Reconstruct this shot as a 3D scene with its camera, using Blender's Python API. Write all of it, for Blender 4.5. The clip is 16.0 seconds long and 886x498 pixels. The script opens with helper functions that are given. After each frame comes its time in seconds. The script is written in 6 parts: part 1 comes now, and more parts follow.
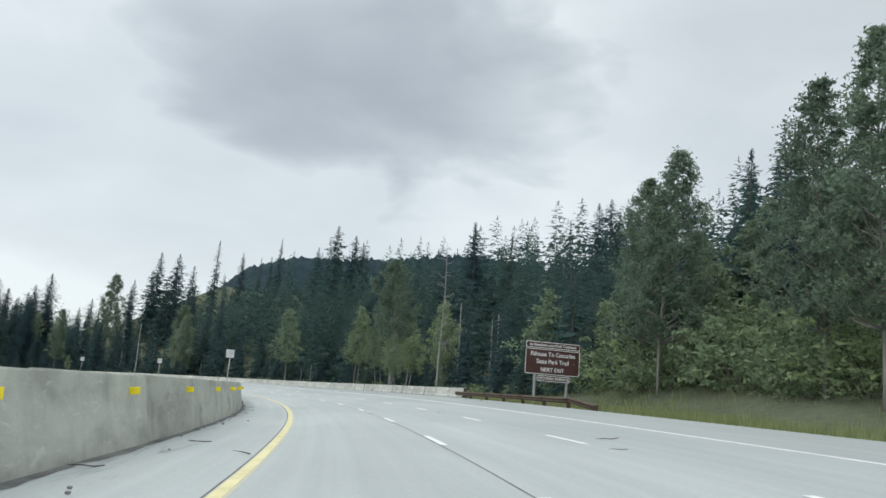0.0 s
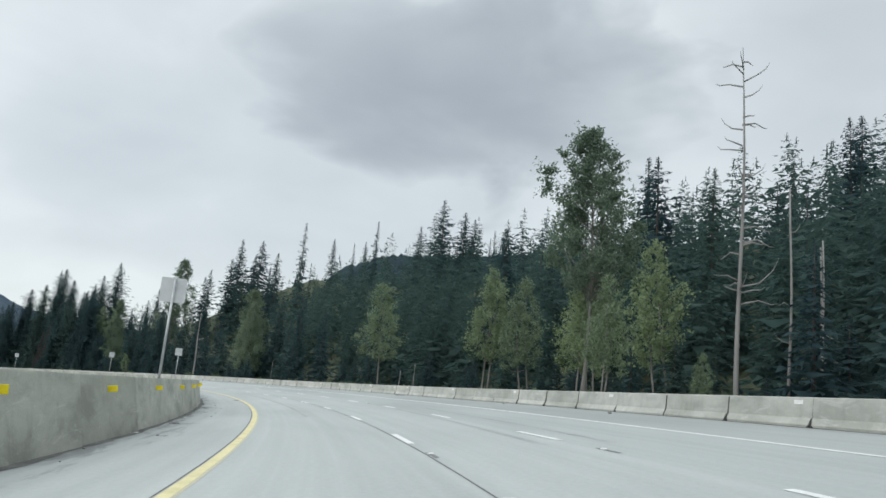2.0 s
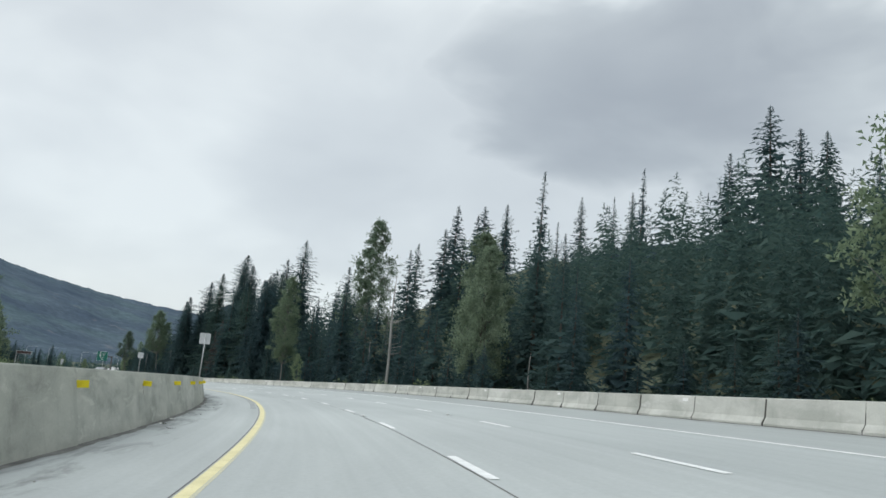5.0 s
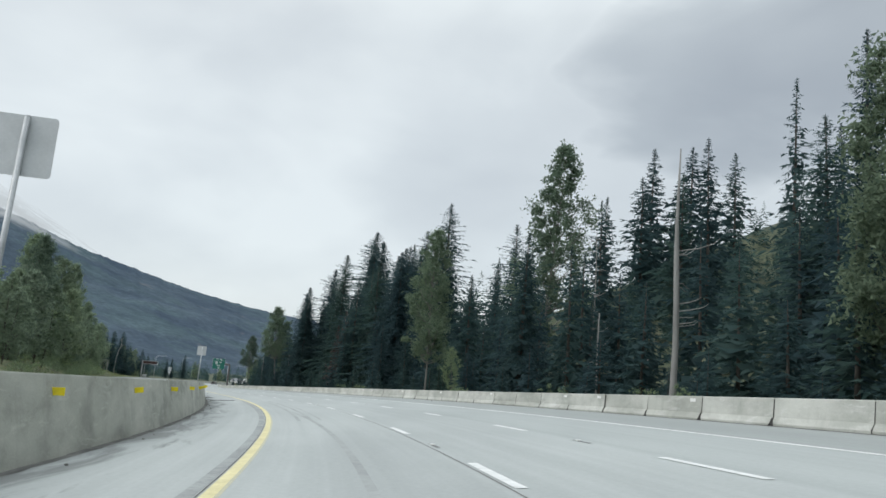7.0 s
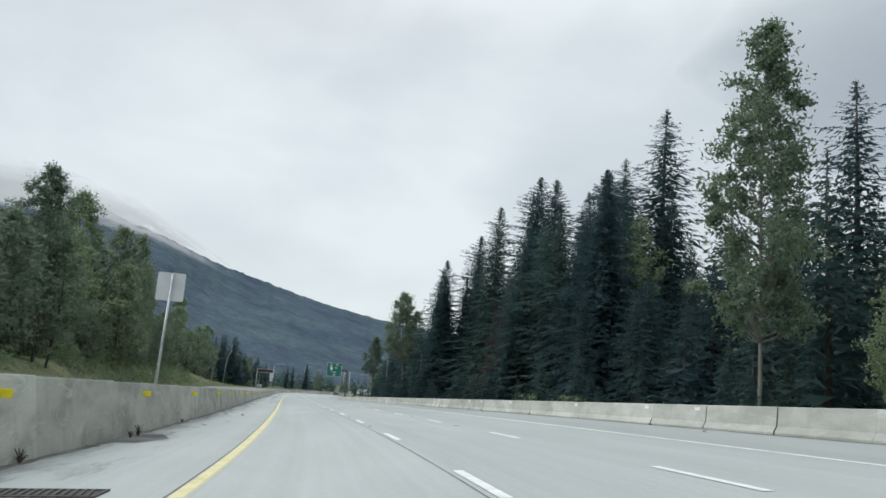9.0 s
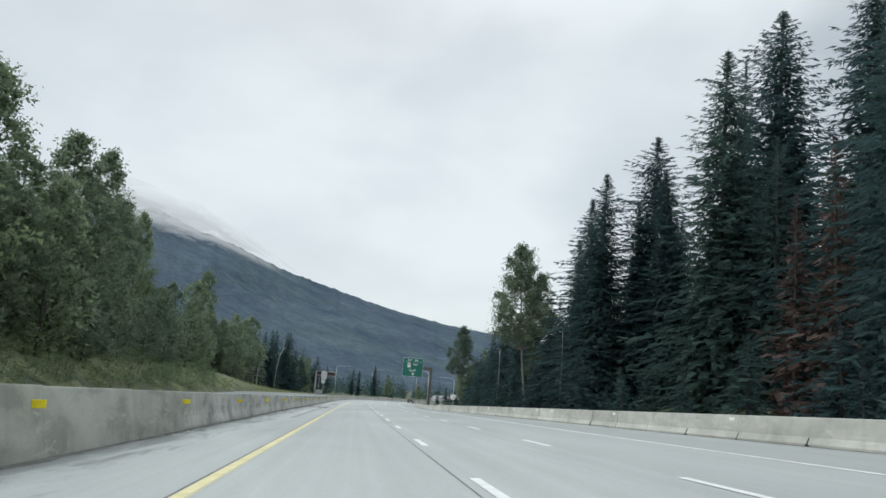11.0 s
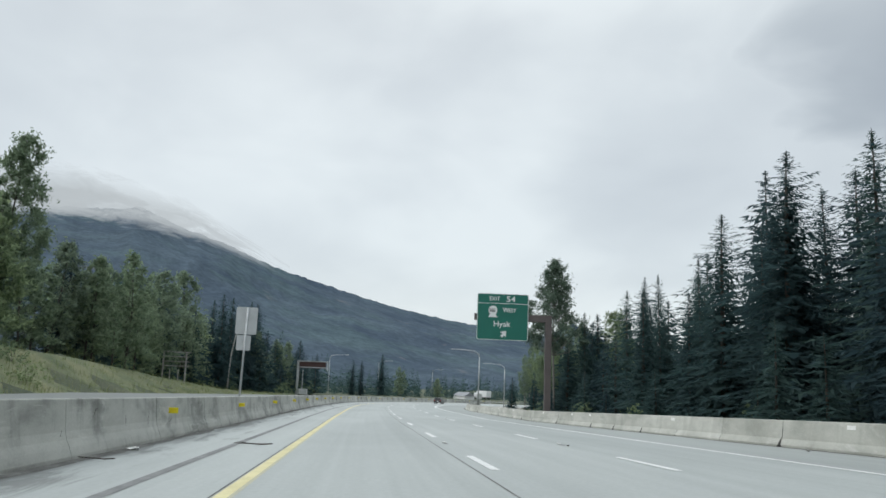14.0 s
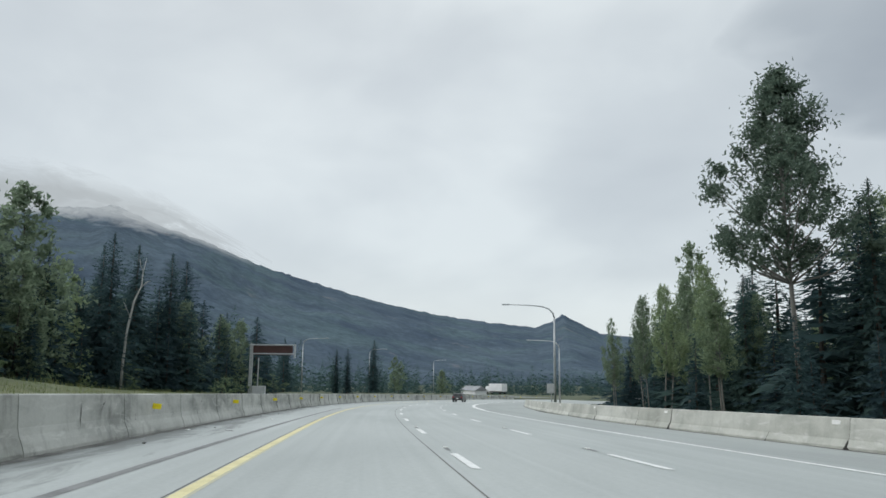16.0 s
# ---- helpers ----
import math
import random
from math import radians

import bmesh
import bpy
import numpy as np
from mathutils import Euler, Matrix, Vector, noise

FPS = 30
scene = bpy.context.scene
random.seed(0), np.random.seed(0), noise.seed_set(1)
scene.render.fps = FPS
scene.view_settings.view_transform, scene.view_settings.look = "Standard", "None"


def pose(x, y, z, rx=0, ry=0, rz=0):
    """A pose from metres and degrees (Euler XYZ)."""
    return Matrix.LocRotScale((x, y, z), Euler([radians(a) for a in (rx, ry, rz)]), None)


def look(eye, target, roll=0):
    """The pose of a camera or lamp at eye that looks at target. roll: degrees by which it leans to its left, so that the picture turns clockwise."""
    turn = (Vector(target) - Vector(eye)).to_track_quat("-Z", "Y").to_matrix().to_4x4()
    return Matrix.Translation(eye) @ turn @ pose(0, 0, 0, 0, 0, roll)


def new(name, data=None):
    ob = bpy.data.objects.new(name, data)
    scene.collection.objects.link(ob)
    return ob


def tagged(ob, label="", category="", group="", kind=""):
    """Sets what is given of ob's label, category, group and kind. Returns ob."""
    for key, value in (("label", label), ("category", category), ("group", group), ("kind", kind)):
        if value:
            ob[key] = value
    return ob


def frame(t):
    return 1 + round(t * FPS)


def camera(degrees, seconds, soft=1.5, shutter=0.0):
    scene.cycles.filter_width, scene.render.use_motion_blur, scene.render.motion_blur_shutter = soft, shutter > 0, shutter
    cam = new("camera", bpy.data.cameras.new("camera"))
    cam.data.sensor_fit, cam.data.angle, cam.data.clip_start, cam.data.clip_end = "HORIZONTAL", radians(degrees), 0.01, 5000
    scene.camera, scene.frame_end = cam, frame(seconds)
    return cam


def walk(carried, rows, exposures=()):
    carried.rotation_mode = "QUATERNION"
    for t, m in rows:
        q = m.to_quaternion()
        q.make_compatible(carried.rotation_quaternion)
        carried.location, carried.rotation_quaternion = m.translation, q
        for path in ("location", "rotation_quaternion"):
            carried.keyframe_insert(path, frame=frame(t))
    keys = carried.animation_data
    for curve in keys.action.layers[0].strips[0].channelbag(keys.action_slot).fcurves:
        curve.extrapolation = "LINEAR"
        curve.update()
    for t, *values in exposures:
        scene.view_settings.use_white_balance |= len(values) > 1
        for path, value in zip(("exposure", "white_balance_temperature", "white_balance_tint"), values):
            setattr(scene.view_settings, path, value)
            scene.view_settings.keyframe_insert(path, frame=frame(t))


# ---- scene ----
# The camera rides in the leftmost of three lanes: seconds, x, y, z, yaw, pitch, roll.
cam = camera(59.5, 16.0, soft=1.6)
EYE = 1.26
ROWS = [
    (0, 0, 0, 0, -0.79, 10.15, -4.4),
    (0.5, -1.649, 15.286, -0.161, 0.34, 10.18, -4.52),
    (1, -3.716, 30.521, -0.336, 2.01, 10.22, -4.62),
    (1.5, -6.344, 45.668, -0.525, 4.13, 10.2, -4.74),
    (2, -9.616, 60.69, -0.717, 6.55, 10.23, -4.97),
    (2.5, -13.592, 75.54, -0.899, 9.12, 10.19, -5.01),
    (3, -18.272, 90.184, -1.101, 11.77, 10.18, -5.11),
    (3.5, -23.665, 104.58, -1.305, 14.44, 10.14, -5.18),
    (4, -29.738, 118.704, -1.5, 17.08, 10.11, -5.36),
    (4.5, -36.452, 132.534, -1.684, 19.655, 10.022, -5.373),
    (5, -43.775, 146.052, -1.878, 22.18, 9.889, -5.21),
    (5.5, -51.649, 159.256, -2.101, 24.685, 9.753, -4.973),
    (6, -60.06, 172.125, -2.334, 27.199, 9.659, -4.763),
    (6.5, -69, 184.633, -2.589, 29.75, 9.65, -4.68),
    (7, -78.446, 196.763, -2.878, 32.32, 9.71, -4.73),
    (7.5, -88.394, 208.484, -3.206, 34.78, 9.68, -4.68),
    (8, -98.831, 219.772, -3.553, 37.24, 9.68, -4.69),
    (8.5, -109.742, 230.602, -3.912, 39.63, 9.72, -4.68),
    (9, -121.072, 240.995, -4.297, 41.67, 9.79, -4.63),
    (9.5, -132.749, 250.996, -4.698, 43.57, 9.78, -4.69),
    (10, -144.716, 260.648, -5.105, 45, 9.85, -4.6),
    (10.5, -156.866, 270.069, -5.506, 45.979, 9.887, -4.445),
    (11, -169.124, 279.35, -5.916, 46.597, 9.869, -4.264),
    (11.5, -181.448, 288.543, -6.331, 46.927, 9.822, -4.047),
    (12, -193.785, 297.719, -6.729, 47.041, 9.774, -3.785),
    (12.5, -206.103, 306.919, -7.108, 47.01, 9.75, -3.47),
    (13, -218.383, 316.171, -7.477, 46.91, 9.76, -3.12),
    (13.5, -230.619, 325.481, -7.848, 46.8, 9.75, -2.77),
    (14, -242.804, 334.856, -8.228, 46.65, 9.7, -2.27),
    (14.5, -254.944, 344.292, -8.606, 46.51, 9.64, -1.81),
    (15, -267.052, 353.767, -8.97, 46.37, 9.56, -1.27),
    (15.5, -279.131, 363.28, -9.331, 46.16, 9.49, -0.89),
    (16, -291.169, 372.845, -9.69, 45.87, 9.44, -0.61),
]
walk(cam, [(t, pose(x, y, EYE + z, 90 + pitch, roll, yaw)) for t, x, y, z, yaw, pitch, roll in ROWS],
     exposures=[(0, 0.12), (1.5, 0.05), (3, 0.0), (9, 0.02), (12.5, 0.06), (14, 0.0), (16, -0.1)])

# ---- the line of the road ----
# Everything along the highway is placed by s (metres along the road), u (metres to the right of the
# left lane's middle) and a height above the road.
V = 30.75
# seconds, drift of the car inside its lane, correction of the road's crossfall in degrees
DRIFT = np.array([(-3, -0.32), (0, -0.32), (0.3, -0.32), (0.8, -0.22), (1.8, 0.13), (2.3, 0.08), (3.3, 0.06), (3.8, -0.06), (4.5, -0.17), (6.8, -0.26), (7.3, -0.33),
                  (8.8, -0.04), (9.4, 0.14), (10.2, 0.46), (11, 0.36), (12.8, -0.07), (13.8, -0.1), (14.8, 0.1), (15.4, 0.27), (16, 0.5), (30, 0.5)])
BANK = np.array([(-3, -0.9), (0, -0.9), (0.7, -0.4), (1.5, 0.3), (2.7, 0.9), (3.5, 0.35), (5, 0.2), (7.5, 0.95), (9, 0.4), (10, -0.1), (11.5, -0.3), (13, -0.5), (14.5, -0.4), (15.3, -0.5), (16, -0.9), (30, -0.9)])


def spline(ts, vs, q):
    """Smooth curve through (ts, vs) at q, with tangents from the neighbours."""
    d = np.gradient(vs, ts)
    i = np.clip(np.searchsorted(ts, q) - 1, 0, len(ts) - 2)
    w = ts[i + 1] - ts[i]
    a = (q - ts[i]) / w
    return ((2 * a ** 3 - 3 * a * a + 1) * vs[i] + (a ** 3 - 2 * a * a + a) * w * d[i]
            + (3 * a * a - 2 * a ** 3) * vs[i + 1] + (a ** 3 - a * a) * w * d[i + 1])


def road_line():
    r = np.array(ROWS)
    q = np.arange(0, 16.001, 0.1)
    x, y, z, roll = (spline(r[:, 0], r[:, k], q) for k in (1, 2, 3, 6))
    drift = np.interp(q, DRIFT[:, 0], DRIFT[:, 1])
    soft = np.ones(21) / 21
    smooth = lambda v: np.convolve(np.pad(v, 10, mode="reflect", reflect_type="odd"), soft, "valid")
    drift = np.convolve(np.pad(drift, 5, mode="edge"), np.ones(11) / 11, "valid")
    head = np.arctan2(np.gradient(y), np.gradient(x))
    x, y = x - drift * np.sin(head), y + drift * np.cos(head)
    bank = smooth(-roll + np.interp(q, BANK[:, 0], BANK[:, 1]))
    head = smooth(np.unwrap(np.arctan2(np.gradient(y), np.gradient(x))))
    z = smooth(z)
    s = np.concatenate(([0], np.cumsum(np.hypot(np.diff(x), np.diff(y)))))
    # on past the end of the ride: a gentle bend to the right, then straight
    e = np.arange(3, 900, 3.0)
    bend = -np.interp(e, [0, 25, 90, 330, 420], [0.0002, 0.0005, BEND, BEND, 0])
    h2 = head[-1] + np.cumsum(bend) * 3
    x2, y2 = x[-1] + np.cumsum(np.cos(h2)) * 3, y[-1] + np.cumsum(np.sin(h2)) * 3
    z2 = z[-1] + np.cumsum(np.interp(e, [0, 300, 500], [SLOPE, SLOPE, 0])) * 3
    # and back behind its start
    b = np.arange(-60, 0, 3.0)
    return (np.concatenate((b, s, s[-1] + e)), np.concatenate((x[0] + b * math.cos(head[0]), x, x2)),
            np.concatenate((y[0] + b * math.sin(head[0]), y, y2)), np.concatenate((z[0] - 0.01 * b, z, z2)),
            np.concatenate((b * 0 + head[0], head, h2)), np.concatenate((b * 0 + bank[0], bank, e * 0 + bank[-1])))


BEND, SLOPE = 0.0030, -0.0208
RS, RX, RY, RZ, RH, RB = road_line()


def at(s, u, up=0.0):
    """The point u metres right of the lane's middle at s, up metres over the road there."""
    x, y, z, h, b = (np.interp(s, RS, v) for v in (RX, RY, RZ, RH, RB))
    crown = 0.033 * min(max(0.0, -1.95 - u), 4.0)    # the left shoulder is less banked than the lanes
    return Vector((x + u * math.sin(h), y - u * math.cos(h), z + u * math.tan(radians(b)) + crown + up))


def heading(s):
    """The road's direction in degrees, as a turn about z from +x."""
    return math.degrees(np.interp(s, RS, RH))


# ---- end of the line ----


# ---- light ----
world = bpy.data.worlds.new("overcast_sky")
scene.world = world
world.use_nodes = True


def node(tree, kind, **values):
    n = tree.nodes.new(kind)
    for key, value in values.items():
        n.inputs[key.replace("_", " ")].default_value = value
    return n


def ramp(tree, source, stops):
    n = tree.nodes.new("ShaderNodeValToRGB")
    e = n.color_ramp.elements
    while len(e) < len(stops):
        e.new(0.5)
    for k, (p, c) in zip(e, stops):
        k.position, k.color = p, (*c, 1)
    tree.links.new(source, n.inputs[0])
    return n.outputs[0]


def mixed(tree, kind, factor, a, b):
    n = tree.nodes.new("ShaderNodeMix")
    n.data_type, n.blend_type = "RGBA", kind
    for value, socket in ((factor, n.inputs[0]), (a, n.inputs[6]), (b, n.inputs[7])):
        if hasattr(value, "is_linked"):
            tree.links.new(value, socket)
        elif isinstance(value, (int, float)):
            socket.default_value = value
        else:
            socket.default_value = (*value, 1)
    return n.outputs[2]


def build_sky():
    tree = world.node_tree
    link = tree.links.new
    coord = tree.nodes.new("ShaderNodeTexCoord")
    stretch = tree.nodes.new("ShaderNodeMapping")
    stretch.inputs["Scale"].default_value = (1.0, 1.0, 1.9)
    stretch.inputs["Location"].default_value = (0.31, 0.1, 0.75)
    link(coord.outputs["Generated"], stretch.inputs["Vector"])
    big = node(tree, "ShaderNodeTexNoise", Scale=1.7, Detail=4.0, Roughness=0.45, Distortion=0.2)
    fine = node(tree, "ShaderNodeTexNoise", Scale=5.0, Detail=4.0, Roughness=0.5, Distortion=0.3)
    link(stretch.outputs[0], big.inputs["Vector"])
    link(stretch.outputs[0], fine.inputs["Vector"])
    clouds = mixed(tree, "MIX", 0.22, big.outputs[0], fine.outputs[0])
    grey = ramp(tree, clouds, [(0.38, (0.54, 0.588, 0.618)), (0.48, (0.61, 0.662, 0.687)), (0.58, (0.715, 0.77, 0.785))])
    # an overcast sky is brightest towards the zenith
    split = tree.nodes.new("ShaderNodeSeparateXYZ")
    link(coord.outputs["Generated"], split.inputs[0])
    rise = ramp(tree, split.outputs[2], [(0.0, (0.98, 0.99, 1.0)), (0.45, (1.0, 1.0, 1.0)), (0.95, (2.0, 2.0, 2.0))])
    overcast = mixed(tree, "MULTIPLY", 1.0, grey, rise)
    # a heavier bank of cloud over the first bend, long and low, with a ragged edge
    middle = Vector((-0.105, 0.921, 0.395)).normalized()
    level = Vector((0, 0, 1)).cross(middle).normalized()
    wobble = mixed(tree, "LINEAR_LIGHT", 0.15, coord.outputs["Generated"], fine.outputs["Color"])

    def reach(axis, size):
        n = tree.nodes.new("ShaderNodeVectorMath")
        n.operation = "DOT_PRODUCT"
        n.inputs[1].default_value = axis / size
        link(wobble, n.inputs[0])
        square = tree.nodes.new("ShaderNodeMath")
        square.operation = "MULTIPLY"
        link(n.outputs["Value"], square.inputs[0])
        link(n.outputs["Value"], square.inputs[1])
        return square.outputs[0]
    far = tree.nodes.new("ShaderNodeMath")
    far.operation = "ADD"
    link(reach(level, 0.285), far.inputs[0])
    link(reach(middle.cross(level), 0.17), far.inputs[1])
    heavy = ramp(tree, far.outputs[0], [(0.1, (0.60, 0.615, 0.645)), (0.55, (0.72, 0.735, 0.755)), (1.0, (1, 1, 1))])
    front = node(tree, "ShaderNodeVectorMath")
    front.operation = "DOT_PRODUCT"
    front.inputs[1].default_value = middle
    link(coord.outputs["Generated"], front.inputs[0])
    ahead = ramp(tree, front.outputs["Value"], [(0.5, (0, 0, 0)), (0.7, (1, 1, 1))])
    overcast = mixed(tree, "MULTIPLY", ahead, overcast, heavy)
    sky = tree.nodes.new("ShaderNodeTexSky")
    sky.sky_type, sky.sun_disc, sky.sun_elevation, sky.sun_rotation = "NISHITA", False, radians(48), radians(-60)
    faint = mixed(tree, "MULTIPLY", 1.0, sky.outputs[0], (0.012, 0.012, 0.012))
    total = mixed(tree, "ADD", 1.0, overcast, faint)
    link(total, tree.nodes["Background"].inputs[0])
    tree.nodes["Background"].inputs[1].default_value = 1.0


build_sky()
sun_data = bpy.data.lights.new("sun", "SUN")
sun_data.energy, sun_data.angle, sun_data.color = 1.25, radians(45), (1.0, 0.98, 0.955)
sun = new("sun", sun_data)
sun.matrix_world = look((0, 0, 100), (62, 100, 0))


# ---- materials ----
def material(name, colour, rough=0.8, metal=0.0):
    m = bpy.data.materials.new(name)
    m.use_nodes = True
    b = m.node_tree.nodes["Principled BSDF"]
    b.inputs["Base Color"].default_value = (*colour, 1)
    b.inputs["Roughness"].default_value, b.inputs["Metallic"].default_value = rough, metal
    return m, m.node_tree, b


def noise_of(tree, scale, detail=4.0, rough=0.55, stretch=None, space="Object", distort=0.0):
    if space == "World":
        out = tree.nodes.new("ShaderNodeNewGeometry").outputs["Position"]
    else:
        out = tree.nodes.new("ShaderNodeTexCoord").outputs[space]
    if stretch:
        mapping = tree.nodes.new("ShaderNodeMapping")
        mapping.inputs["Scale"].default_value = stretch
        tree.links.new(out, mapping.inputs["Vector"])
        out = mapping.outputs[0]
    n = node(tree, "ShaderNodeTexNoise", Scale=scale, Detail=detail, Roughness=rough, Distortion=distort)
    tree.links.new(out, n.inputs["Vector"])
    return n.outputs[0]


def bumped(tree, b, source, strength, distance):
    n = node(tree, "ShaderNodeBump", Strength=strength, Distance=distance)
    tree.links.new(source, n.inputs["Height"])
    tree.links.new(n.outputs[0], b.inputs["Normal"])


def mottled(name, dark, light, scale, rough=0.85, metal=0.0, grain=0.0, bump=0.0, stretch=None, vary=0.0, space="Object"):
    """A surface of two tones in soft patches, with finer grain over it and a shade of its own for each object."""
    m, tree, b = material(name, light, rough, metal)
    colour = ramp(tree, noise_of(tree, scale, 6.0, 0.6, stretch, space), [(0.33, dark), (0.66, light)])
    if grain:
        fine = noise_of(tree, scale * 14, 3.0, 0.7, stretch, space)
        colour = mixed(tree, "OVERLAY", grain, colour, ramp(tree, fine, [(0.3, (0.2,) * 3), (0.7, (0.8,) * 3)]))
        if bump:
            bumped(tree, b, fine, bump, 0.02)
    if vary:
        info = tree.nodes.new("ShaderNodeObjectInfo")
        tone = ramp(tree, info.outputs["Random"], [(0.0, (1 - vary,) * 3), (1.0, (1 + vary,) * 3)])
        colour = mixed(tree, "MULTIPLY", 1.0, colour, tone)
    tree.links.new(colour, b.inputs["Base Color"])
    return m


def leafy(name, dark, light, vary=0.25, through_leaf=0.4):
    """Foliage: every spray has a tone of its own, and every tree."""
    m, tree, b = material(name, light, 0.75)
    geo = tree.nodes.new("ShaderNodeNewGeometry")
    colour = ramp(tree, geo.outputs["Random Per Island"], [(0.0, dark), (1.0, light)])
    info = tree.nodes.new("ShaderNodeObjectInfo")
    tone = ramp(tree, info.outputs["Random"], [(0.0, (1 - vary, 1 - vary, 1 - vary * 0.8)), (0.5, (1, 1, 1)), (1.0, (1 + vary, 1 + vary * 0.8, 1))])
    colour = mixed(tree, "MULTIPLY", 1.0, colour, tone)
    tree.links.new(colour, b.inputs["Base Color"])
    b.inputs["Specular IOR Level"].default_value = 0.08
    glow = tree.nodes.new("ShaderNodeBsdfTranslucent")
    tree.links.new(colour, glow.inputs["Color"])
    both = tree.nodes.new("ShaderNodeMixShader")
    both.inputs[0].default_value = through_leaf
    tree.links.new(b.outputs[0], both.inputs[1])
    tree.links.new(glow.outputs[0], both.inputs[2])
    tree.links.new(both.outputs[0], tree.nodes["Material Output"].inputs["Surface"])
    return m


def road_material():
    """Worn pale concrete; its map runs in metres along the road and across it."""
    m, tree, b = material("worn_concrete_paving", (0.4, 0.4, 0.4), 0.82)
    link = tree.links.new
    fine = noise_of(tree, 9.0, 5.0, 0.7, (1, 1, 1), "UV")
    patch = noise_of(tree, 0.13, 5.0, 0.6, (0.35, 1.6, 1), "UV", 0.4)
    streak = noise_of(tree, 1.0, 4.0, 0.6, (0.012, 2.2, 1), "UV")
    colour = ramp(tree, patch, [(0.34, (0.348, 0.371, 0.367)), (0.66, (0.420, 0.447, 0.439))])
    colour = mixed(tree, "OVERLAY", 0.26, colour, ramp(tree, streak, [(0.3, (0.38,) * 3), (0.7, (0.62,) * 3)]))
    colour = mixed(tree, "OVERLAY", 0.16, colour, ramp(tree, fine, [(0.3, (0.3,) * 3), (0.7, (0.7,) * 3)]))
    # grime that drifts against the median wall and stains on the shoulders
    coord = tree.nodes.new("ShaderNodeTexCoord")
    split = tree.nodes.new("ShaderNodeSeparateXYZ")
    link(coord.outputs["UV"], split.inputs[0])
    ragged = noise_of(tree, 0.9, 6.0, 0.7, (0.22, 1.5, 1), "UV", 0.6)
    sum_ = tree.nodes.new("ShaderNodeMath")
    sum_.operation = "MULTIPLY_ADD"
    link(ragged, sum_.inputs[0])
    sum_.inputs[1].default_value = 6.5
    link(split.outputs[1], sum_.inputs[2])
    span = node(tree, "ShaderNodeMapRange")
    link(sum_.outputs[0], span.inputs["Value"])
    for key, value in (("From Min", -1.75), ("From Max", -0.75), ("To Min", 0.72), ("To Max", 0.0)):
        span.inputs[key].default_value = value
    colour = mixed(tree, "MIX", span.outputs[0], colour, (0.155, 0.163, 0.158))
    # the outer lane and the shoulder were poured in a greyer mix
    lane = node(tree, "ShaderNodeMapRange")
    link(split.outputs[1], lane.inputs["Value"])
    for key, value in (("From Min", -6.0), ("From Max", 24.0), ("To Min", 0.0), ("To Max", 1.0)):
        lane.inputs[key].default_value = value
    colour = mixed(tree, "MULTIPLY", 1.0, colour, ramp(tree, lane.outputs[0], [(0.385, (1, 1, 1)), (0.395, (0.94, 0.945, 0.945)), (0.515, (0.94, 0.945, 0.945)), (0.525, (0.83, 0.835, 0.83))]))
    link(colour, b.inputs["Base Color"])
    bumped(tree, b, fine, 0.25, 0.01)
    return m


def concrete_wall_material(name, pale, tone, blot, streaky=0.5):
    """Weathered concrete: broad stains, dark drips, pale scuffs and fine grain."""
    m, tree, b = material(name, pale, 0.88)
    link = tree.links.new
    patch = noise_of(tree, 0.8, 6.0, 0.6, (0.6, 0.6, 1.3), "World", 0.25)
    run = noise_of(tree, 1.9, 5.0, 0.6, (1.2, 1.2, 0.22), "World", 0.3)
    scuff = noise_of(tree, 1.5, 6.0, 0.7, (0.5, 0.5, 1.9), "World", 1.2)
    fine = noise_of(tree, 26.0, 3.0, 0.7, None, "World")
    colour = ramp(tree, patch, [(0.37, tone), (0.49, pale), (0.62, tuple(min(1, c * 1.16) for c in pale))])
    colour = mixed(tree, "MULTIPLY", streaky, colour, ramp(tree, run, [(0.3, (blot, blot, blot * 0.99)), (0.47, (1, 1, 1))]))
    colour = mixed(tree, "MIX", ramp(tree, scuff, [(0.56, (0, 0, 0)), (0.66, (0.6,) * 3)]), colour, tuple(min(0.6, c * 1.38) for c in pale))
    colour = mixed(tree, "OVERLAY", 0.2, colour, ramp(tree, fine, [(0.3, (0.3,) * 3), (0.7, (0.7,) * 3)]))
    info = tree.nodes.new("ShaderNodeObjectInfo")
    colour = mixed(tree, "MULTIPLY", 1.0, colour, ramp(tree, info.outputs["Random"], [(0.0, (0.86, 0.865, 0.85)), (1.0, (1.10, 1.10, 1.10))]))
    link(colour, b.inputs["Base Color"])
    bumped(tree, b, fine, 0.3, 0.01)
    return m


def ground_material():
    m, tree, b = material("forest_floor_and_grass", (0.1, 0.12, 0.05), 0.95)
    big = noise_of(tree, 0.07, 6.0, 0.6)
    small = noise_of(tree, 1.7, 5.0, 0.7)
    colour = ramp(tree, big, [(0.34, (0.055, 0.072, 0.046)), (0.52, (0.08, 0.096, 0.056)), (0.72, (0.125, 0.13, 0.078))])
    colour = mixed(tree, "OVERLAY", 0.5, colour, ramp(tree, small, [(0.3, (0.2,) * 3), (0.7, (0.8,) * 3)]))
    tree.links.new(colour, b.inputs["Base Color"])
    bumped(tree, b, small, 0.6, 0.2)
    return m


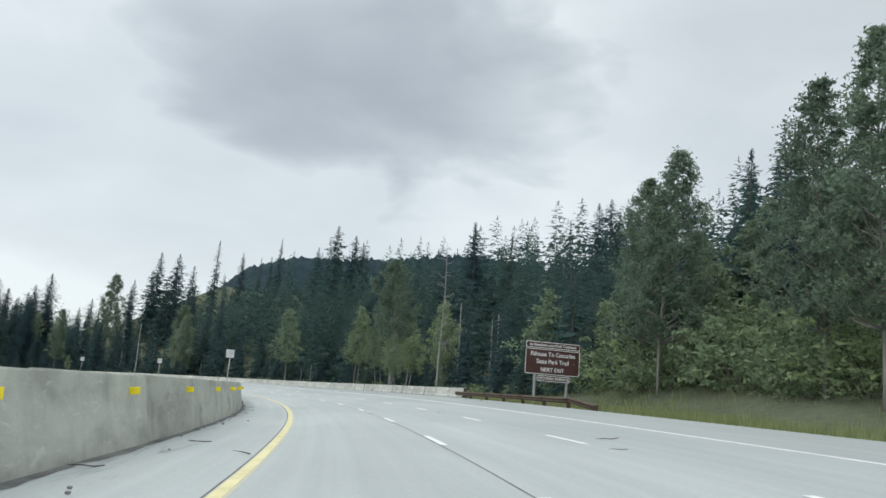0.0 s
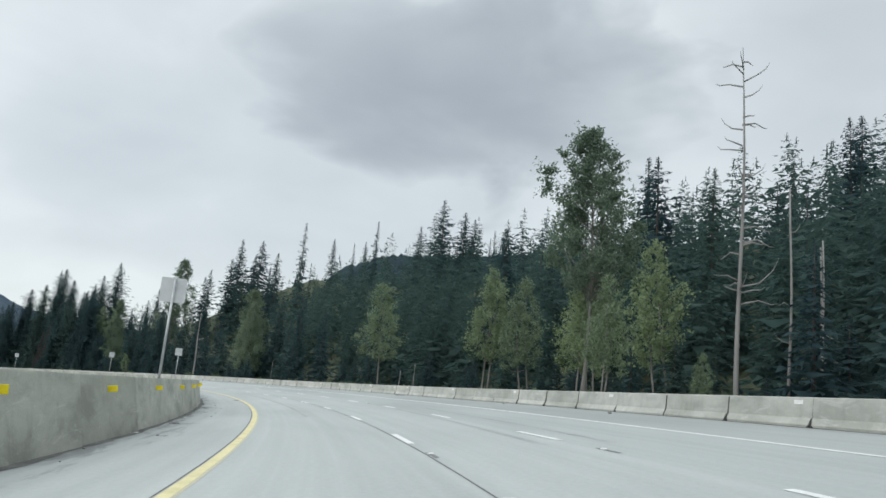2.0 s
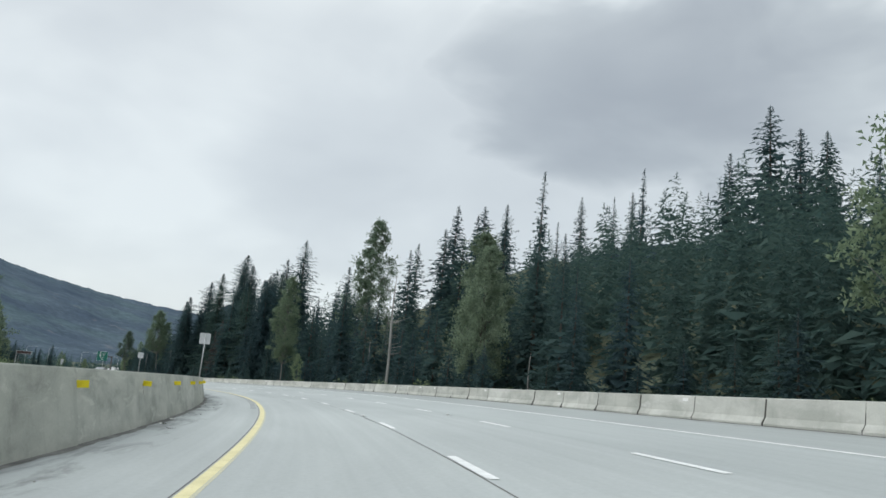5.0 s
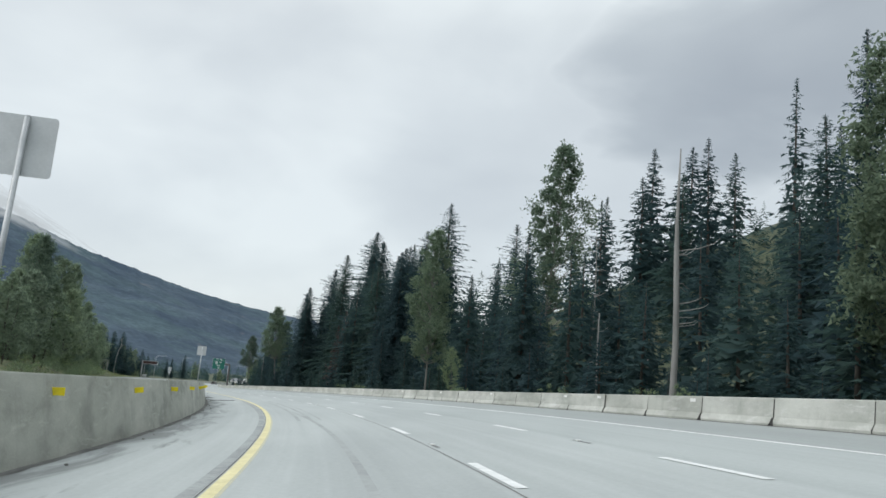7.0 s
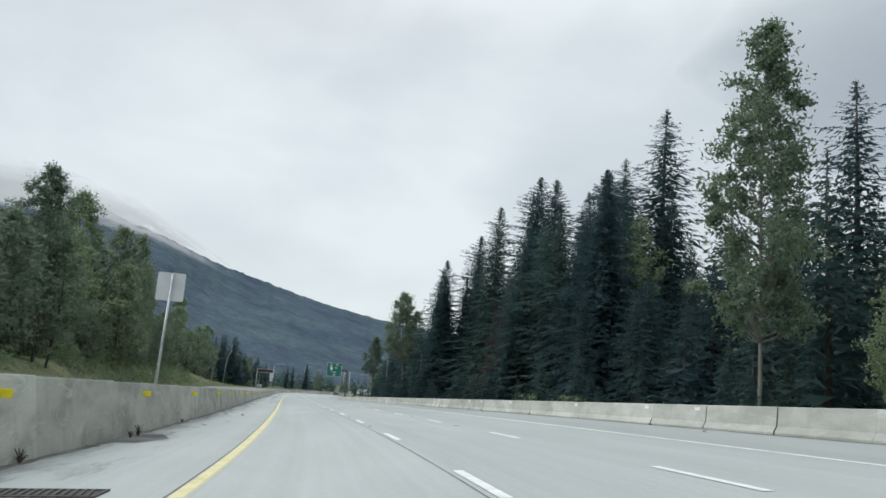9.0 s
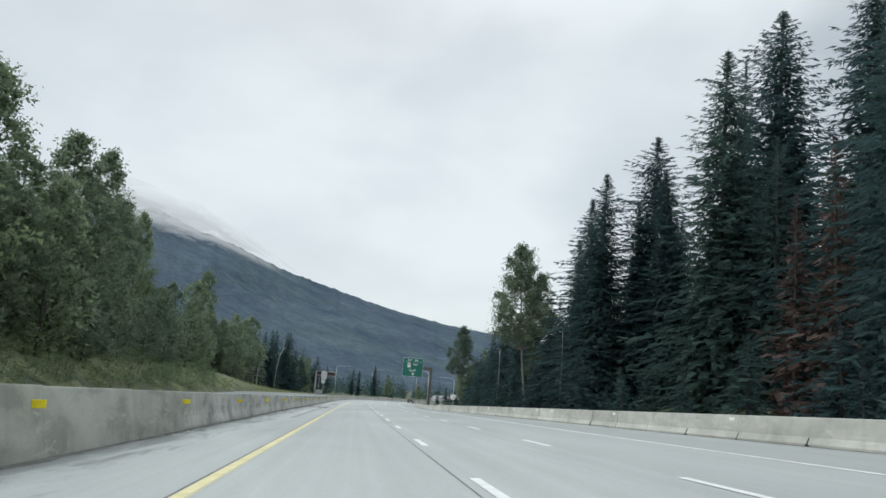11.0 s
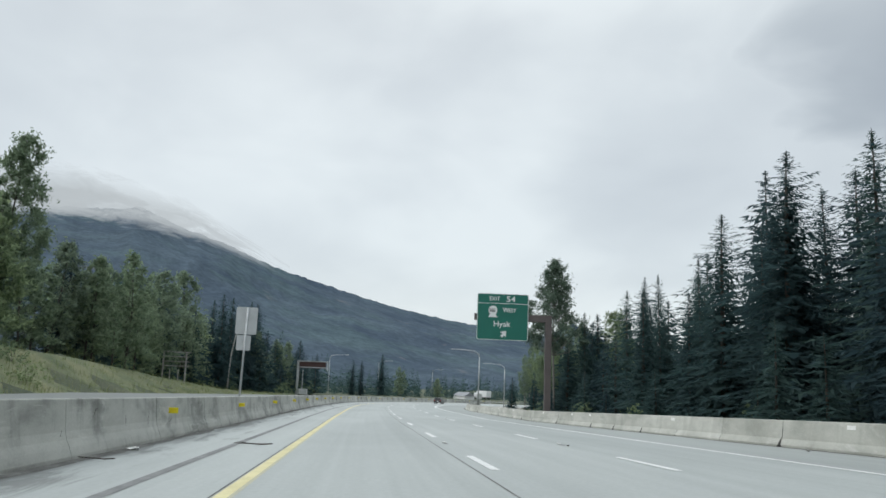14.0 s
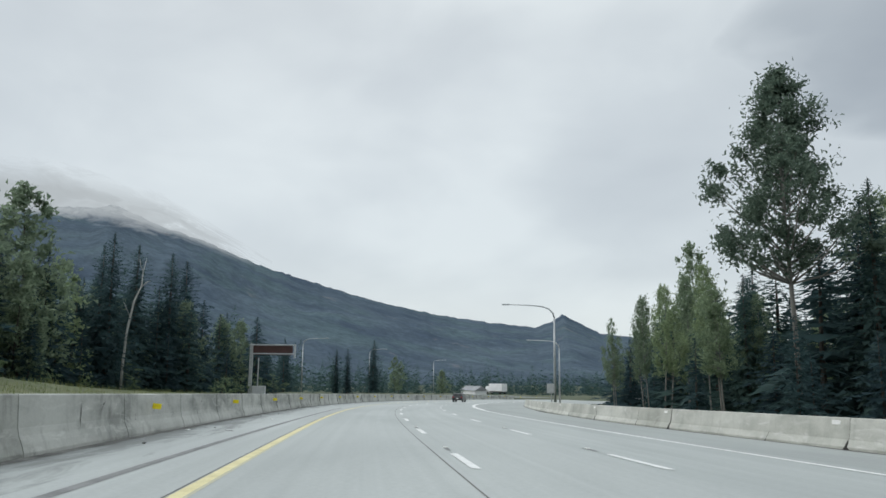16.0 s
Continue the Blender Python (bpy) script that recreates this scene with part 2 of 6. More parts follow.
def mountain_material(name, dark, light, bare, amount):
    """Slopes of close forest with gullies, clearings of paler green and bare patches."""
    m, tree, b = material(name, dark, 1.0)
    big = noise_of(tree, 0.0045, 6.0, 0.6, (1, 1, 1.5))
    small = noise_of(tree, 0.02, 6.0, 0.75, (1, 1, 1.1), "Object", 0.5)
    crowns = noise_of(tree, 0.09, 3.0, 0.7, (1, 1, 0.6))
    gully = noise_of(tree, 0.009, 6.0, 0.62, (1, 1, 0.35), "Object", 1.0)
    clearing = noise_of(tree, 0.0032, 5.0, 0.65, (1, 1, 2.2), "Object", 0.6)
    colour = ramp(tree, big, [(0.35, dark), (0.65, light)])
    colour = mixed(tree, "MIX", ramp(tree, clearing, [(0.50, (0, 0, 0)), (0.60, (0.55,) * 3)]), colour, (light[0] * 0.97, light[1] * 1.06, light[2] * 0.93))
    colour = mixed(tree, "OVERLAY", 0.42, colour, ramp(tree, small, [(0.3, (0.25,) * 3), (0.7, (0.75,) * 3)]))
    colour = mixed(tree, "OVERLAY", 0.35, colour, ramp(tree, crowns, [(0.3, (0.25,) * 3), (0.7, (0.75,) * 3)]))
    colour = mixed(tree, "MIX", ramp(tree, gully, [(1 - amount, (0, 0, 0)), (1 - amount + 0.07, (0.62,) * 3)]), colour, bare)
    tree.links.new(colour, b.inputs["Base Color"])
    b.inputs["Specular IOR Level"].default_value = 0.0
    bumped(tree, b, small, 0.12, 6.0)
    return m


ROAD = road_material()
MEDIAN = concrete_wall_material("stained_median_concrete", (0.385, 0.395, 0.352), (0.285, 0.297, 0.262), 0.62, 0.3)
OLD_MEDIAN = concrete_wall_material("broken_median_concrete", (0.43, 0.437, 0.41), (0.27, 0.278, 0.258), 0.45)
PRECAST = concrete_wall_material("precast_barrier_concrete", (0.45, 0.455, 0.42), (0.37, 0.378, 0.345), 0.74)
JOINT = mottled("dark_joint", (0.02, 0.02, 0.02), (0.05, 0.048, 0.045), 2.0)
GREY_JOINT = mottled("shaded_joint", (0.05, 0.05, 0.046), (0.12, 0.118, 0.11), 2.0)
TAR = mottled("road_tar", (0.14, 0.145, 0.145), (0.23, 0.235, 0.235), 1.3, 0.7, grain=0.3)
GRIME_SHADE = mottled("foot_grime_shade", (0.07, 0.07, 0.066), (0.19, 0.19, 0.18), 0.9, 0.95, 0, 0.5, 0.5)
SEAM = mottled("joint_sealant", (0.085, 0.085, 0.082), (0.16, 0.158, 0.15), 1.5, 0.8)
IRON = mottled("rusted_iron", (0.045, 0.042, 0.04), (0.10, 0.09, 0.082), 3.0, 0.7, 0.3, 0.3)
STONE = mottled("road_stone", (0.12, 0.118, 0.11), (0.30, 0.295, 0.28), 4.0, 0.95, 0, 0.3, 0, None, 0.4)
SCRAP = mottled("pale_litter", (0.6, 0.6, 0.58), (0.8, 0.8, 0.78), 3.0, 0.6)
SKID = mottled("rubber_marked_concrete", (0.27, 0.285, 0.283), (0.37, 0.39, 0.385), 0.25, 0.8, grain=0.2)
BAND = mottled("worn_dark_band", (0.25, 0.262, 0.26), (0.35, 0.37, 0.365), 0.5, 0.85, grain=0.3)
WHITE = mottled("worn_white_road_paint", (0.62, 0.63, 0.62), (0.82, 0.83, 0.82), 2.5, 0.6, grain=0.25)
YELLOW = mottled("worn_yellow_road_paint", (0.58, 0.52, 0.27), (0.74, 0.67, 0.38), 1.6, 0.6, grain=0.25)
PALE_YELLOW = mottled("faded_yellow_on_concrete", (0.46, 0.455, 0.36), (0.52, 0.50, 0.36), 3.0, 0.8, grain=0.3)
AMBER = mottled("yellow_reflector_plastic", (0.72, 0.58, 0.01), (0.85, 0.70, 0.02), 5.0, 0.35)
PALE = mottled("white_reflector_plastic", (0.7, 0.7, 0.68), (0.85, 0.85, 0.83), 5.0, 0.35)
GROUND = ground_material()
RUST = mottled("weathered_brown_steel", (0.05, 0.035, 0.027), (0.13, 0.085, 0.06), 1.2, 0.7, 0.3, 0.3, 0.2)
BEAM = mottled("brown_painted_steel", (0.105, 0.09, 0.09), (0.135, 0.115, 0.112), 1.0, 0.55, 0.2, 0.15)
ZINC = mottled("galvanised_steel", (0.36, 0.38, 0.39), (0.52, 0.54, 0.55), 3.0, 0.5, 0.6, 0.15)
ALUMINIUM = mottled("bare_aluminium_sign_back", (0.50, 0.52, 0.53), (0.60, 0.62, 0.63), 1.5, 0.5, 0.3, 0.1)
GREEN = mottled("green_sign_sheeting", (0.010, 0.135, 0.102), (0.013, 0.16, 0.12), 0.7, 0.45)
BROWN = mottled("brown_sign_sheeting", (0.055, 0.025, 0.022), (0.075, 0.033, 0.03), 0.9, 0.5)
LETTER = mottled("white_sign_sheeting", (0.72, 0.75, 0.75), (0.82, 0.84, 0.84), 1.2, 0.4)
BLACK = mottled("black_sheeting", (0.015, 0.015, 0.015), (0.03, 0.03, 0.03), 2.0, 0.5)
BARK = mottled("grey_brown_bark", (0.05, 0.045, 0.04), (0.15, 0.135, 0.12), 2.0, 0.95, 0, 0.5, 0.6, (1, 1, 0.25))
PALE_BARK = mottled("pale_smooth_bark", (0.13, 0.126, 0.115), (0.29, 0.285, 0.265), 1.5, 0.9, 0, 0.4, 0.4, (1, 1, 0.4))
DEAD_WOOD = mottled("bleached_dead_wood", (0.18, 0.178, 0.172), (0.36, 0.358, 0.348), 1.4, 0.9, 0, 0.4, 0.5, (1, 1, 0.2))
BIRCH = mottled("white_birch_bark", (0.30, 0.30, 0.29), (0.58, 0.58, 0.56), 1.2, 0.9, 0, 0.3, 0.3, (1, 1, 0.5))
OLD_WOOD = mottled("weathered_timber", (0.26, 0.255, 0.245), (0.42, 0.41, 0.395), 2.0, 0.9, 0, 0.3, 0.3)
NEEDLES = leafy("dark_fir_needles", (0.048, 0.090, 0.096), (0.077, 0.126, 0.126), 0.22, 0.5)
NEEDLES_2 = leafy("bluish_hemlock_needles", (0.046, 0.086, 0.098), (0.073, 0.121, 0.130), 0.22, 0.5)
LEAVES = leafy("cottonwood_leaves", (0.115, 0.168, 0.128), (0.215, 0.285, 0.205), 0.18, 0.5)
# LEAVES again, lightened in colour for crowns that catch more light.
LEAVES_LIT = leafy("lit_broadleaf_leaves", (0.150, 0.205, 0.150), (0.285, 0.360, 0.250), 0.18, 0.5)
LEAVES_2 = leafy("alder_leaves", (0.155, 0.215, 0.145), (0.29, 0.37, 0.24), 0.18, 0.5)
BROWN_NEEDLES = leafy("dead_fir_needles", (0.09, 0.07, 0.065), (0.15, 0.115, 0.105), 0.1, 0.3)
SHRUB = leafy("shrub_leaves", (0.16, 0.225, 0.14), (0.29, 0.37, 0.215), 0.2, 0.5)
GRASS = leafy("roadside_grass", (0.17, 0.22, 0.10), (0.34, 0.37, 0.18), 0.1, 0.5)
# Distance haze is put into these tones: bluer and paler than the near forest.
HAZED_RANGE = mountain_material("hazed_wooded_slope", (0.060, 0.082, 0.112), (0.092, 0.122, 0.150), (0.155, 0.156, 0.168), 0.37)
HILL = mountain_material("wooded_hill", (0.024, 0.038, 0.050), (0.036, 0.054, 0.062), (0.05, 0.065, 0.07), 0.3)
BANK_GRASS = mottled("grassy_bank", (0.105, 0.135, 0.07), (0.205, 0.21, 0.115), 0.25, 0.95, 0, 0.5, 0.5)
GRAVEL = mottled("pale_gravel", (0.26, 0.25, 0.22), (0.38, 0.365, 0.33), 0.6, 0.95, 0, 0.4)
GLASS_DARK = material("tinted_glass", (0.015, 0.018, 0.02), 0.1)[0]
CAR_PAINT = mottled("dark_car_paint", (0.03, 0.032, 0.034), (0.045, 0.047, 0.05), 1.0, 0.3, 0.4)
WHITE_PAINT = mottled("white_vehicle_paint", (0.7, 0.71, 0.72), (0.8, 0.81, 0.82), 0.8, 0.4)
RUBBER = mottled("black_rubber", (0.012, 0.012, 0.012), (0.025, 0.025, 0.025), 4.0, 0.9)
RED_LENS = material("red_tail_lens", (0.35, 0.01, 0.01), 0.3)[0]
ROOF = mottled("grey_metal_roof", (0.22, 0.23, 0.25), (0.32, 0.33, 0.35), 0.4, 0.5, 0.2)


# ---- building helpers ----
def mesh_of(name, verts, faces, mat, smooth=False, uvs=None):
    me = bpy.data.meshes.new(name)
    me.from_pydata([tuple(v) for v in verts], [], [tuple(f) for f in faces])
    me.materials.append(mat)
    if smooth:
        me.polygons.foreach_set("use_smooth", [True] * len(me.polygons))
    if uvs is not None:
        layer = me.uv_layers.new(name="metres")
        index = np.zeros(len(me.loops), dtype=np.int32)
        me.loops.foreach_get("vertex_index", index)
        layer.data.foreach_set("uv", np.asarray(uvs, dtype=np.float32)[index].ravel())
    me.update()
    return me


def part(name, me, parent=None, m=None, label=""):
    """Links a mesh as one object, under a thing or a part if one is given."""
    ob = new(name, me)
    if parent is not None:
        ob.parent = parent
    if m is not None:
        ob.matrix_local = m
    return tagged(ob, label)


def thing(name, label, category, m=None, group="", kind=""):
    ob = new(name)
    if m is not None:
        ob.matrix_world = m
    return tagged(ob, label, category, group, kind)


def box_mesh(name, size, mat, bevel=0.02, centre=(0, 0, 0)):
    bm = bmesh.new()
    bmesh.ops.create_cube(bm, size=1)
    bmesh.ops.scale(bm, vec=size, verts=bm.verts)
    if bevel:
        bmesh.ops.bevel(bm, geom=bm.edges[:], offset=min(bevel, min(size) * 0.45), segments=1, affect="EDGES")
    bmesh.ops.translate(bm, vec=centre, verts=bm.verts)
    me = bpy.data.meshes.new(name)
    bm.to_mesh(me)
    bm.free()
    me.materials.append(mat)
    return me


def tube(points, radii, sides=8, closed=True):
    """Verts and faces of a round tube through points."""
    verts, faces = [], []
    for i, (p, r) in enumerate(zip(points, radii)):
        p = Vector(p)
        a = Vector(points[max(i - 1, 0)])
        b = Vector(points[min(i + 1, len(points) - 1)])
        d = (b - a).normalized()
        side = d.cross(Vector((0.31, 0.95, 0.05))).normalized()
        up = d.cross(side)
        for k in range(sides):
            w = 2 * math.pi * k / sides
            verts.append(p + (side * math.cos(w) + up * math.sin(w)) * r)
    for i in range(len(points) - 1):
        for k in range(sides):
            n = (k + 1) % sides
            faces.append((i * sides + k, i * sides + n, (i + 1) * sides + n, (i + 1) * sides + k))
    if closed:
        faces.append(tuple(range(sides))[::-1])
        faces.append(tuple((len(points) - 1) * sides + k for k in range(sides)))
    return verts, faces


def tube_mesh(name, points, radii, mat, sides=8):
    return mesh_of(name, *tube(points, radii, sides), mat, True)


def extruded(name, outline, x0, x1, mat):
    """A closed outline in y and z drawn out along x, with its ends closed."""
    n = len(outline)
    verts = [(x0, y, z) for y, z in outline] + [(x1, y, z) for y, z in outline]
    faces = [(i, (i + 1) % n, n + (i + 1) % n, n + i) for i in range(n)]
    faces += [tuple(range(n))[::-1], tuple(range(n, 2 * n))]
    return mesh_of(name, verts, faces, mat)


def along(s, u, up=0.0, level=False):
    """A pose on the road: x runs ahead, y to the left, z off the surface (or straight up)."""
    x = (at(s + 0.5, u) - at(s - 0.5, u)).normalized()
    left = (at(s, u - 0.5) - at(s, u + 0.5)).normalized()
    if level:
        x = Vector((x.x, x.y, 0)).normalized()
        left = Vector((-x.y, x.x, 0))
    z = x.cross(left).normalized()
    left = z.cross(x)
    m = Matrix((x, left, z)).transposed().to_4x4()
    return Matrix.Translation(at(s, u, up)) @ m


def ribbon(name, s0, s1, u0, u1, up, mat, parent, step=3.0, label="", lift=None, cols=None):
    """A strip that lies on the road between s0 and s1, from u0 to u1 (numbers or functions of s)."""
    f0 = u0 if callable(u0) else (lambda s: u0)
    f1 = u1 if callable(u1) else (lambda s: u1)
    n = max(1, int(round((s1 - s0) / step)))
    ss = np.linspace(s0, s1, n + 1)
    cols = cols or [0.0, 1.0]
    verts, uvs = [], []
    for s in ss:
        for c in cols:
            u = f0(s) + (f1(s) - f0(s)) * c
            u = -1.95 if len(cols) == 7 and 0.15 < c < 0.25 else u
            verts.append(at(s, u, up + (lift(s, u) if lift else 0)))
            uvs.append((s, u))
    w = len(cols)
    faces = [(i * w + k, i * w + k + 1, (i + 1) * w + k + 1, (i + 1) * w + k) for i in range(n) for k in range(w - 1)]
    ob = part(name, mesh_of(name, verts, faces, mat, True, uvs), parent, None, label)
    return ob


# ---- the lie of the land ----
def smoothstep(a, b, x):
    x = np.clip((x - a) / (b - a), 0, 1)
    return x * x * (3 - 2 * x)


def other_side(s):
    """How far the opposite carriageway lies above the line of this one."""
    return 0.1 + 0.48 * smoothstep(330, 480, s)


def land(s, u):
    """Height of the open ground over the lane's level at s, u metres to the right."""
    s, u = np.asarray(s, float), np.asarray(u, float)
    bank = np.tan(np.radians(np.interp(s, RS, RB)))
    inside = np.clip(u, -21.5, 14.0) * bank
    h = inside - 0.25 - 0.55 * smoothstep(-24.5, -20.5, u) * smoothstep(16.5, 12.5, u) + (other_side(s) + 0.13) * smoothstep(-20.5, -24.5, u)
    # right: a grassy bank before the bend, then a wooded hillside behind a level strip
    first = smoothstep(85, 55, s)
    h = h + first * (5.0 * smoothstep(18, 34, u) + 6.0 * smoothstep(34, 70, u))
    hill = smoothstep(40, 110, s) * smoothstep(430, 350, s)
    h = h + hill * 0.52 * np.clip(u - 44, 0, 84)
    h = h + smoothstep(345, 365, s) * smoothstep(440, 425, s) * 9.0 * smoothstep(28, 42, u)
    h = h + smoothstep(520, 640, s) * -0.4 * smoothstep(14, 30, u)
    # left: a bank behind the opposite carriageway
    rise = smoothstep(270, 330, s) * smoothstep(600, 500, s)
    h = h + rise * 3.6 * smoothstep(-23, -33, u) + 0.4 * smoothstep(-23, -30, u)
    return h


def on_land(s, u, up=0.0):
    p = at(s, u)
    p.z = float(np.interp(s, RS, RZ) + land(s, u)) + up
    return p


def build_ground():
    def axis(lo, hi, step):
        mid = np.arange(lo, hi + 0.1, step)
        grow = step * 1.35 ** np.arange(1, 20)
        far = np.cumsum(grow)
        far = far[far < 4200]
        return np.concatenate((lo - far[::-1], mid, hi + far))
    xs, ys = axis(-760, 180, 6.5), axis(-60, 800, 6.5)
    gx, gy = np.meshgrid(xs, ys, indexing="ij")
    px, py = gx.ravel(), gy.ravel()
    keep = slice(None, None, 2)
    s_line, x_line, y_line, h_line = RS[keep], RX[keep], RY[keep], RH[keep]
    s_at, u_at = np.zeros(len(px)), np.zeros(len(px))
    for i in range(0, len(px), 4000):
        q = slice(i, i + 4000)
        d = (px[q, None] - x_line) ** 2 + (py[q, None] - y_line) ** 2
        j = np.argmin(d, axis=1)
        dx, dy = px[q] - x_line[j], py[q] - y_line[j]
        s_at[q] = s_line[j] + dx * np.cos(h_line[j]) + dy * np.sin(h_line[j])
        u_at[q] = dx * np.sin(h_line[j]) - dy * np.cos(h_line[j])
    z = np.interp(s_at, RS, RZ) + land(s_at, u_at)
    rough = np.array([noise.noise(Vector((a * 0.06, b * 0.06, 0.0))) for a, b in zip(px, py)])
    z = z + rough * 0.5 * (smoothstep(17, 24, u_at) + smoothstep(-24, -28, u_at))
    ny = len(ys)
    verts = np.column_stack((px, py, z))
    faces = [(i * ny + j, (i + 1) * ny + j, (i + 1) * ny + j + 1, i * ny + j + 1) for i in range(len(xs) - 1) for j in range(ny - 1)]
    ob = part("ground", mesh_of("ground", verts, faces, GROUND, True))
    tagged(ob, "grass and forest floor beside the highway", "ground", kind="structure")


build_ground()


# ---- the highway ----
def exit_edge(s):
    """Right edge of the paving: it opens out into the exit ramp."""
    return 13.6 + 9.0 * smoothstep(545, 640, s)


road = ribbon("road", -55, 760, -5.9, exit_edge, 0.0, ROAD, None, 3.0, cols=[0.0, 0.06, 3.95 / 19.5, 0.4, 0.6, 0.8, 1.0])
tagged(road, "worn pale concrete highway with three lanes and wide shoulders", "road", kind="structure")
opposite = ribbon("road_opposite", -55, 760, -22.0, -5.6, -0.02, ROAD, None, 4.0, lift=lambda s, u: other_side(s), cols=[0.0, 0.25, 0.5, 0.75, 1.0])
tagged(opposite, "pale concrete carriageway of the opposite direction", "road", kind="structure")
ramp_road = ribbon("exit_ramp", 600, 860, lambda s: 12 + 0.0011 * (s - 600) ** 2 * 0.9, lambda s: 23 + 0.0011 * (s - 600) ** 2, -0.02, ROAD, None, 6.0)
tagged(ramp_road, "pale concrete exit ramp curving away from the highway", "ramp", kind="structure")
ribbon("edge_line", -50, 758, -1.85, -1.66, 0.006, YELLOW, road, label="solid yellow edge line")
ribbon("overspray", -50, 758, -1.662, -1.6, 0.004, PALE_YELLOW, road, label="faint yellow overspray beside the line")
ribbon("edge_line", -50, 600, 9.40, 9.57, 0.007, WHITE, road, label="solid white edge line")
ribbon("edge_line", 600, 760, lambda s: 9.42 + 0.0009 * (s - 600) ** 2, lambda s: 9.58 + 0.0009 * (s - 600) ** 2, 0.006, WHITE, road)
ribbon("gore_line", 560, 700, lambda s: 9.5, lambda s: 9.8, 0.008, WHITE, road)
ribbon("seam", -50, 600, 2.055, 2.082, 0.005, SEAM, road, label="dark joint between two lanes")
ribbon("seam", -50, 600, -1.905, -1.878, 0.005, SEAM, road, label="dark joint beside the yellow line")
ribbon("tar_seam", 385, 560, lambda s: -3.27 + 0.5 * float(smoothstep(495, 545, s)), lambda s: -3.09 + 0.5 * float(smoothstep(495, 545, s)), 0.005, TAR, road, label="wide band of tar")
ribbon("tar_seam", 195, 285, lambda s: -2.22 + 0.1 * math.sin(s * 0.06), lambda s: -1.96 + 0.04 * math.sin(s * 0.06), 0.004, BAND, road, label="dark worn band")
ribbon("skid_mark", 205, 258, lambda s: 0.27 - 0.00045 * (s - 218) ** 2, lambda s: 0.42 - 0.00045 * (s - 218) ** 2, 0.004, SKID, road, label="curved tyre mark")
ribbon("skid_mark", 248, 285, lambda s: -0.12, lambda s: 0.03, 0.004, SKID, road, label="dark tyre mark")
ribbon("skid_mark", 248, 282, lambda s: -0.62 + 0.003 * (s - 248), lambda s: -0.48 + 0.003 * (s - 248), 0.004, SKID, road, label="dark tyre mark")
ribbon("skid_mark", 248, 275, lambda s: 0.3, lambda s: 0.38, 0.004, SKID, road, label="faint tyre mark")
ribbon("skid_mark", 95, 150, lambda s: 0.25, lambda s: 0.42, 0.004, SKID, road, label="faint tyre mark")
ribbon("skid_mark", 78, 112, lambda s: 5.0 + 0.02 * (s - 90), lambda s: 5.2 + 0.02 * (s - 90), 0.004, SKID, road, label="faint tyre mark")
ribbon("skid_mark", 78, 112, lambda s: 6.6 + 0.02 * (s - 90), lambda s: 6.8 + 0.02 * (s - 90), 0.004, SKID, road, label="faint tyre mark")


def dash_mesh():
    n = 4
    verts = [(x * 3.5 / n, y, 0.006) for x in range(n + 1) for y in (-0.085, 0.085)]
    return mesh_of("lane_dash", verts, [(2 * i, 2 * i + 1, 2 * i + 3, 2 * i + 2)[::-1] for i in range(n)], WHITE)


DASH = dash_mesh()
LANE_S, LANE_1, LANE_2 = (0, 120, 230, 310, 400, 510), (2.16, 2.16, 2.22, 2.29, 2.4, 2.48), (5.58, 5.58, 5.68, 5.68, 5.8, 5.98)
for k in range(-1, 52):
    s = 6.0 + 12.192 * k
    for line in (LANE_1, LANE_2):
        part("lane_dash", DASH, road, along(s, float(np.interp(s, LANE_S, line)), 0.004))


def build_lane_markers():
    """Raised markers set in short dark grooves between the dashes."""
    groove = mesh_of("groove", [(x, y, 0.004) for x in (-0.65, -0.3, 0.0, 0.35, 0.6) for y in (-0.05, 0.05)], [(2 * i, 2 * i + 2, 2 * i + 3, 2 * i + 1) for i in range(4)], TAR)
    lens = box_mesh("lens", (0.11, 0.12, 0.03), PALE, 0.01)
    for s in (2.9, 39.5, 76.2, 112.1, 148.7, 185.3, 221.9, 233.1, 271, 307.5, 319.2, 344, 380.6, 417.2, 453.8, 487, 511, 523, 560):
        for line in (LANE_1, LANE_2):
            g = part("groove", groove, road, along(s, float(np.interp(s, LANE_S, line)), 0.004), "dark worn groove in the lane line")
            part("lens", lens, g, pose(0.2, 0, 0.012), "white raised marker")


build_lane_markers()


def wall_line(s):
    """Foot of the median wall."""
    return float(np.interp(s, [0, 40, 75, 110, 150, 190, 230, 270, 300, 330, 365, 400, 450, 480, 520, 800],
                           [-4.53, -4.4, -4.85, -4.82, -4.85, -5.03, -5.25, -5.34, -5.18, -5.17, -5.26, -5.41, -5.06, -5.1, -5.3, -5.6]))


def wall_height(s):
    """The wall is taller where the bend banks the road down towards it."""
    return float(np.interp(s, [0, 25, 60, 280, 330, 400, 440, 800], [1.40, 1.50, 1.53, 1.57, 1.40, 1.16, 1.06, 1.06]))


def taller(s):
    return Matrix.Diagonal((1, 1, wall_height(s) / 1.08, 1))


def on_wall(s):
    turn = math.degrees(math.atan2(wall_line(s + 6.1) - wall_line(s), 6.1))
    return along(s, wall_line(s)) @ pose(0, 0, 0, 0, 0, -turn) @ taller(s + 3)


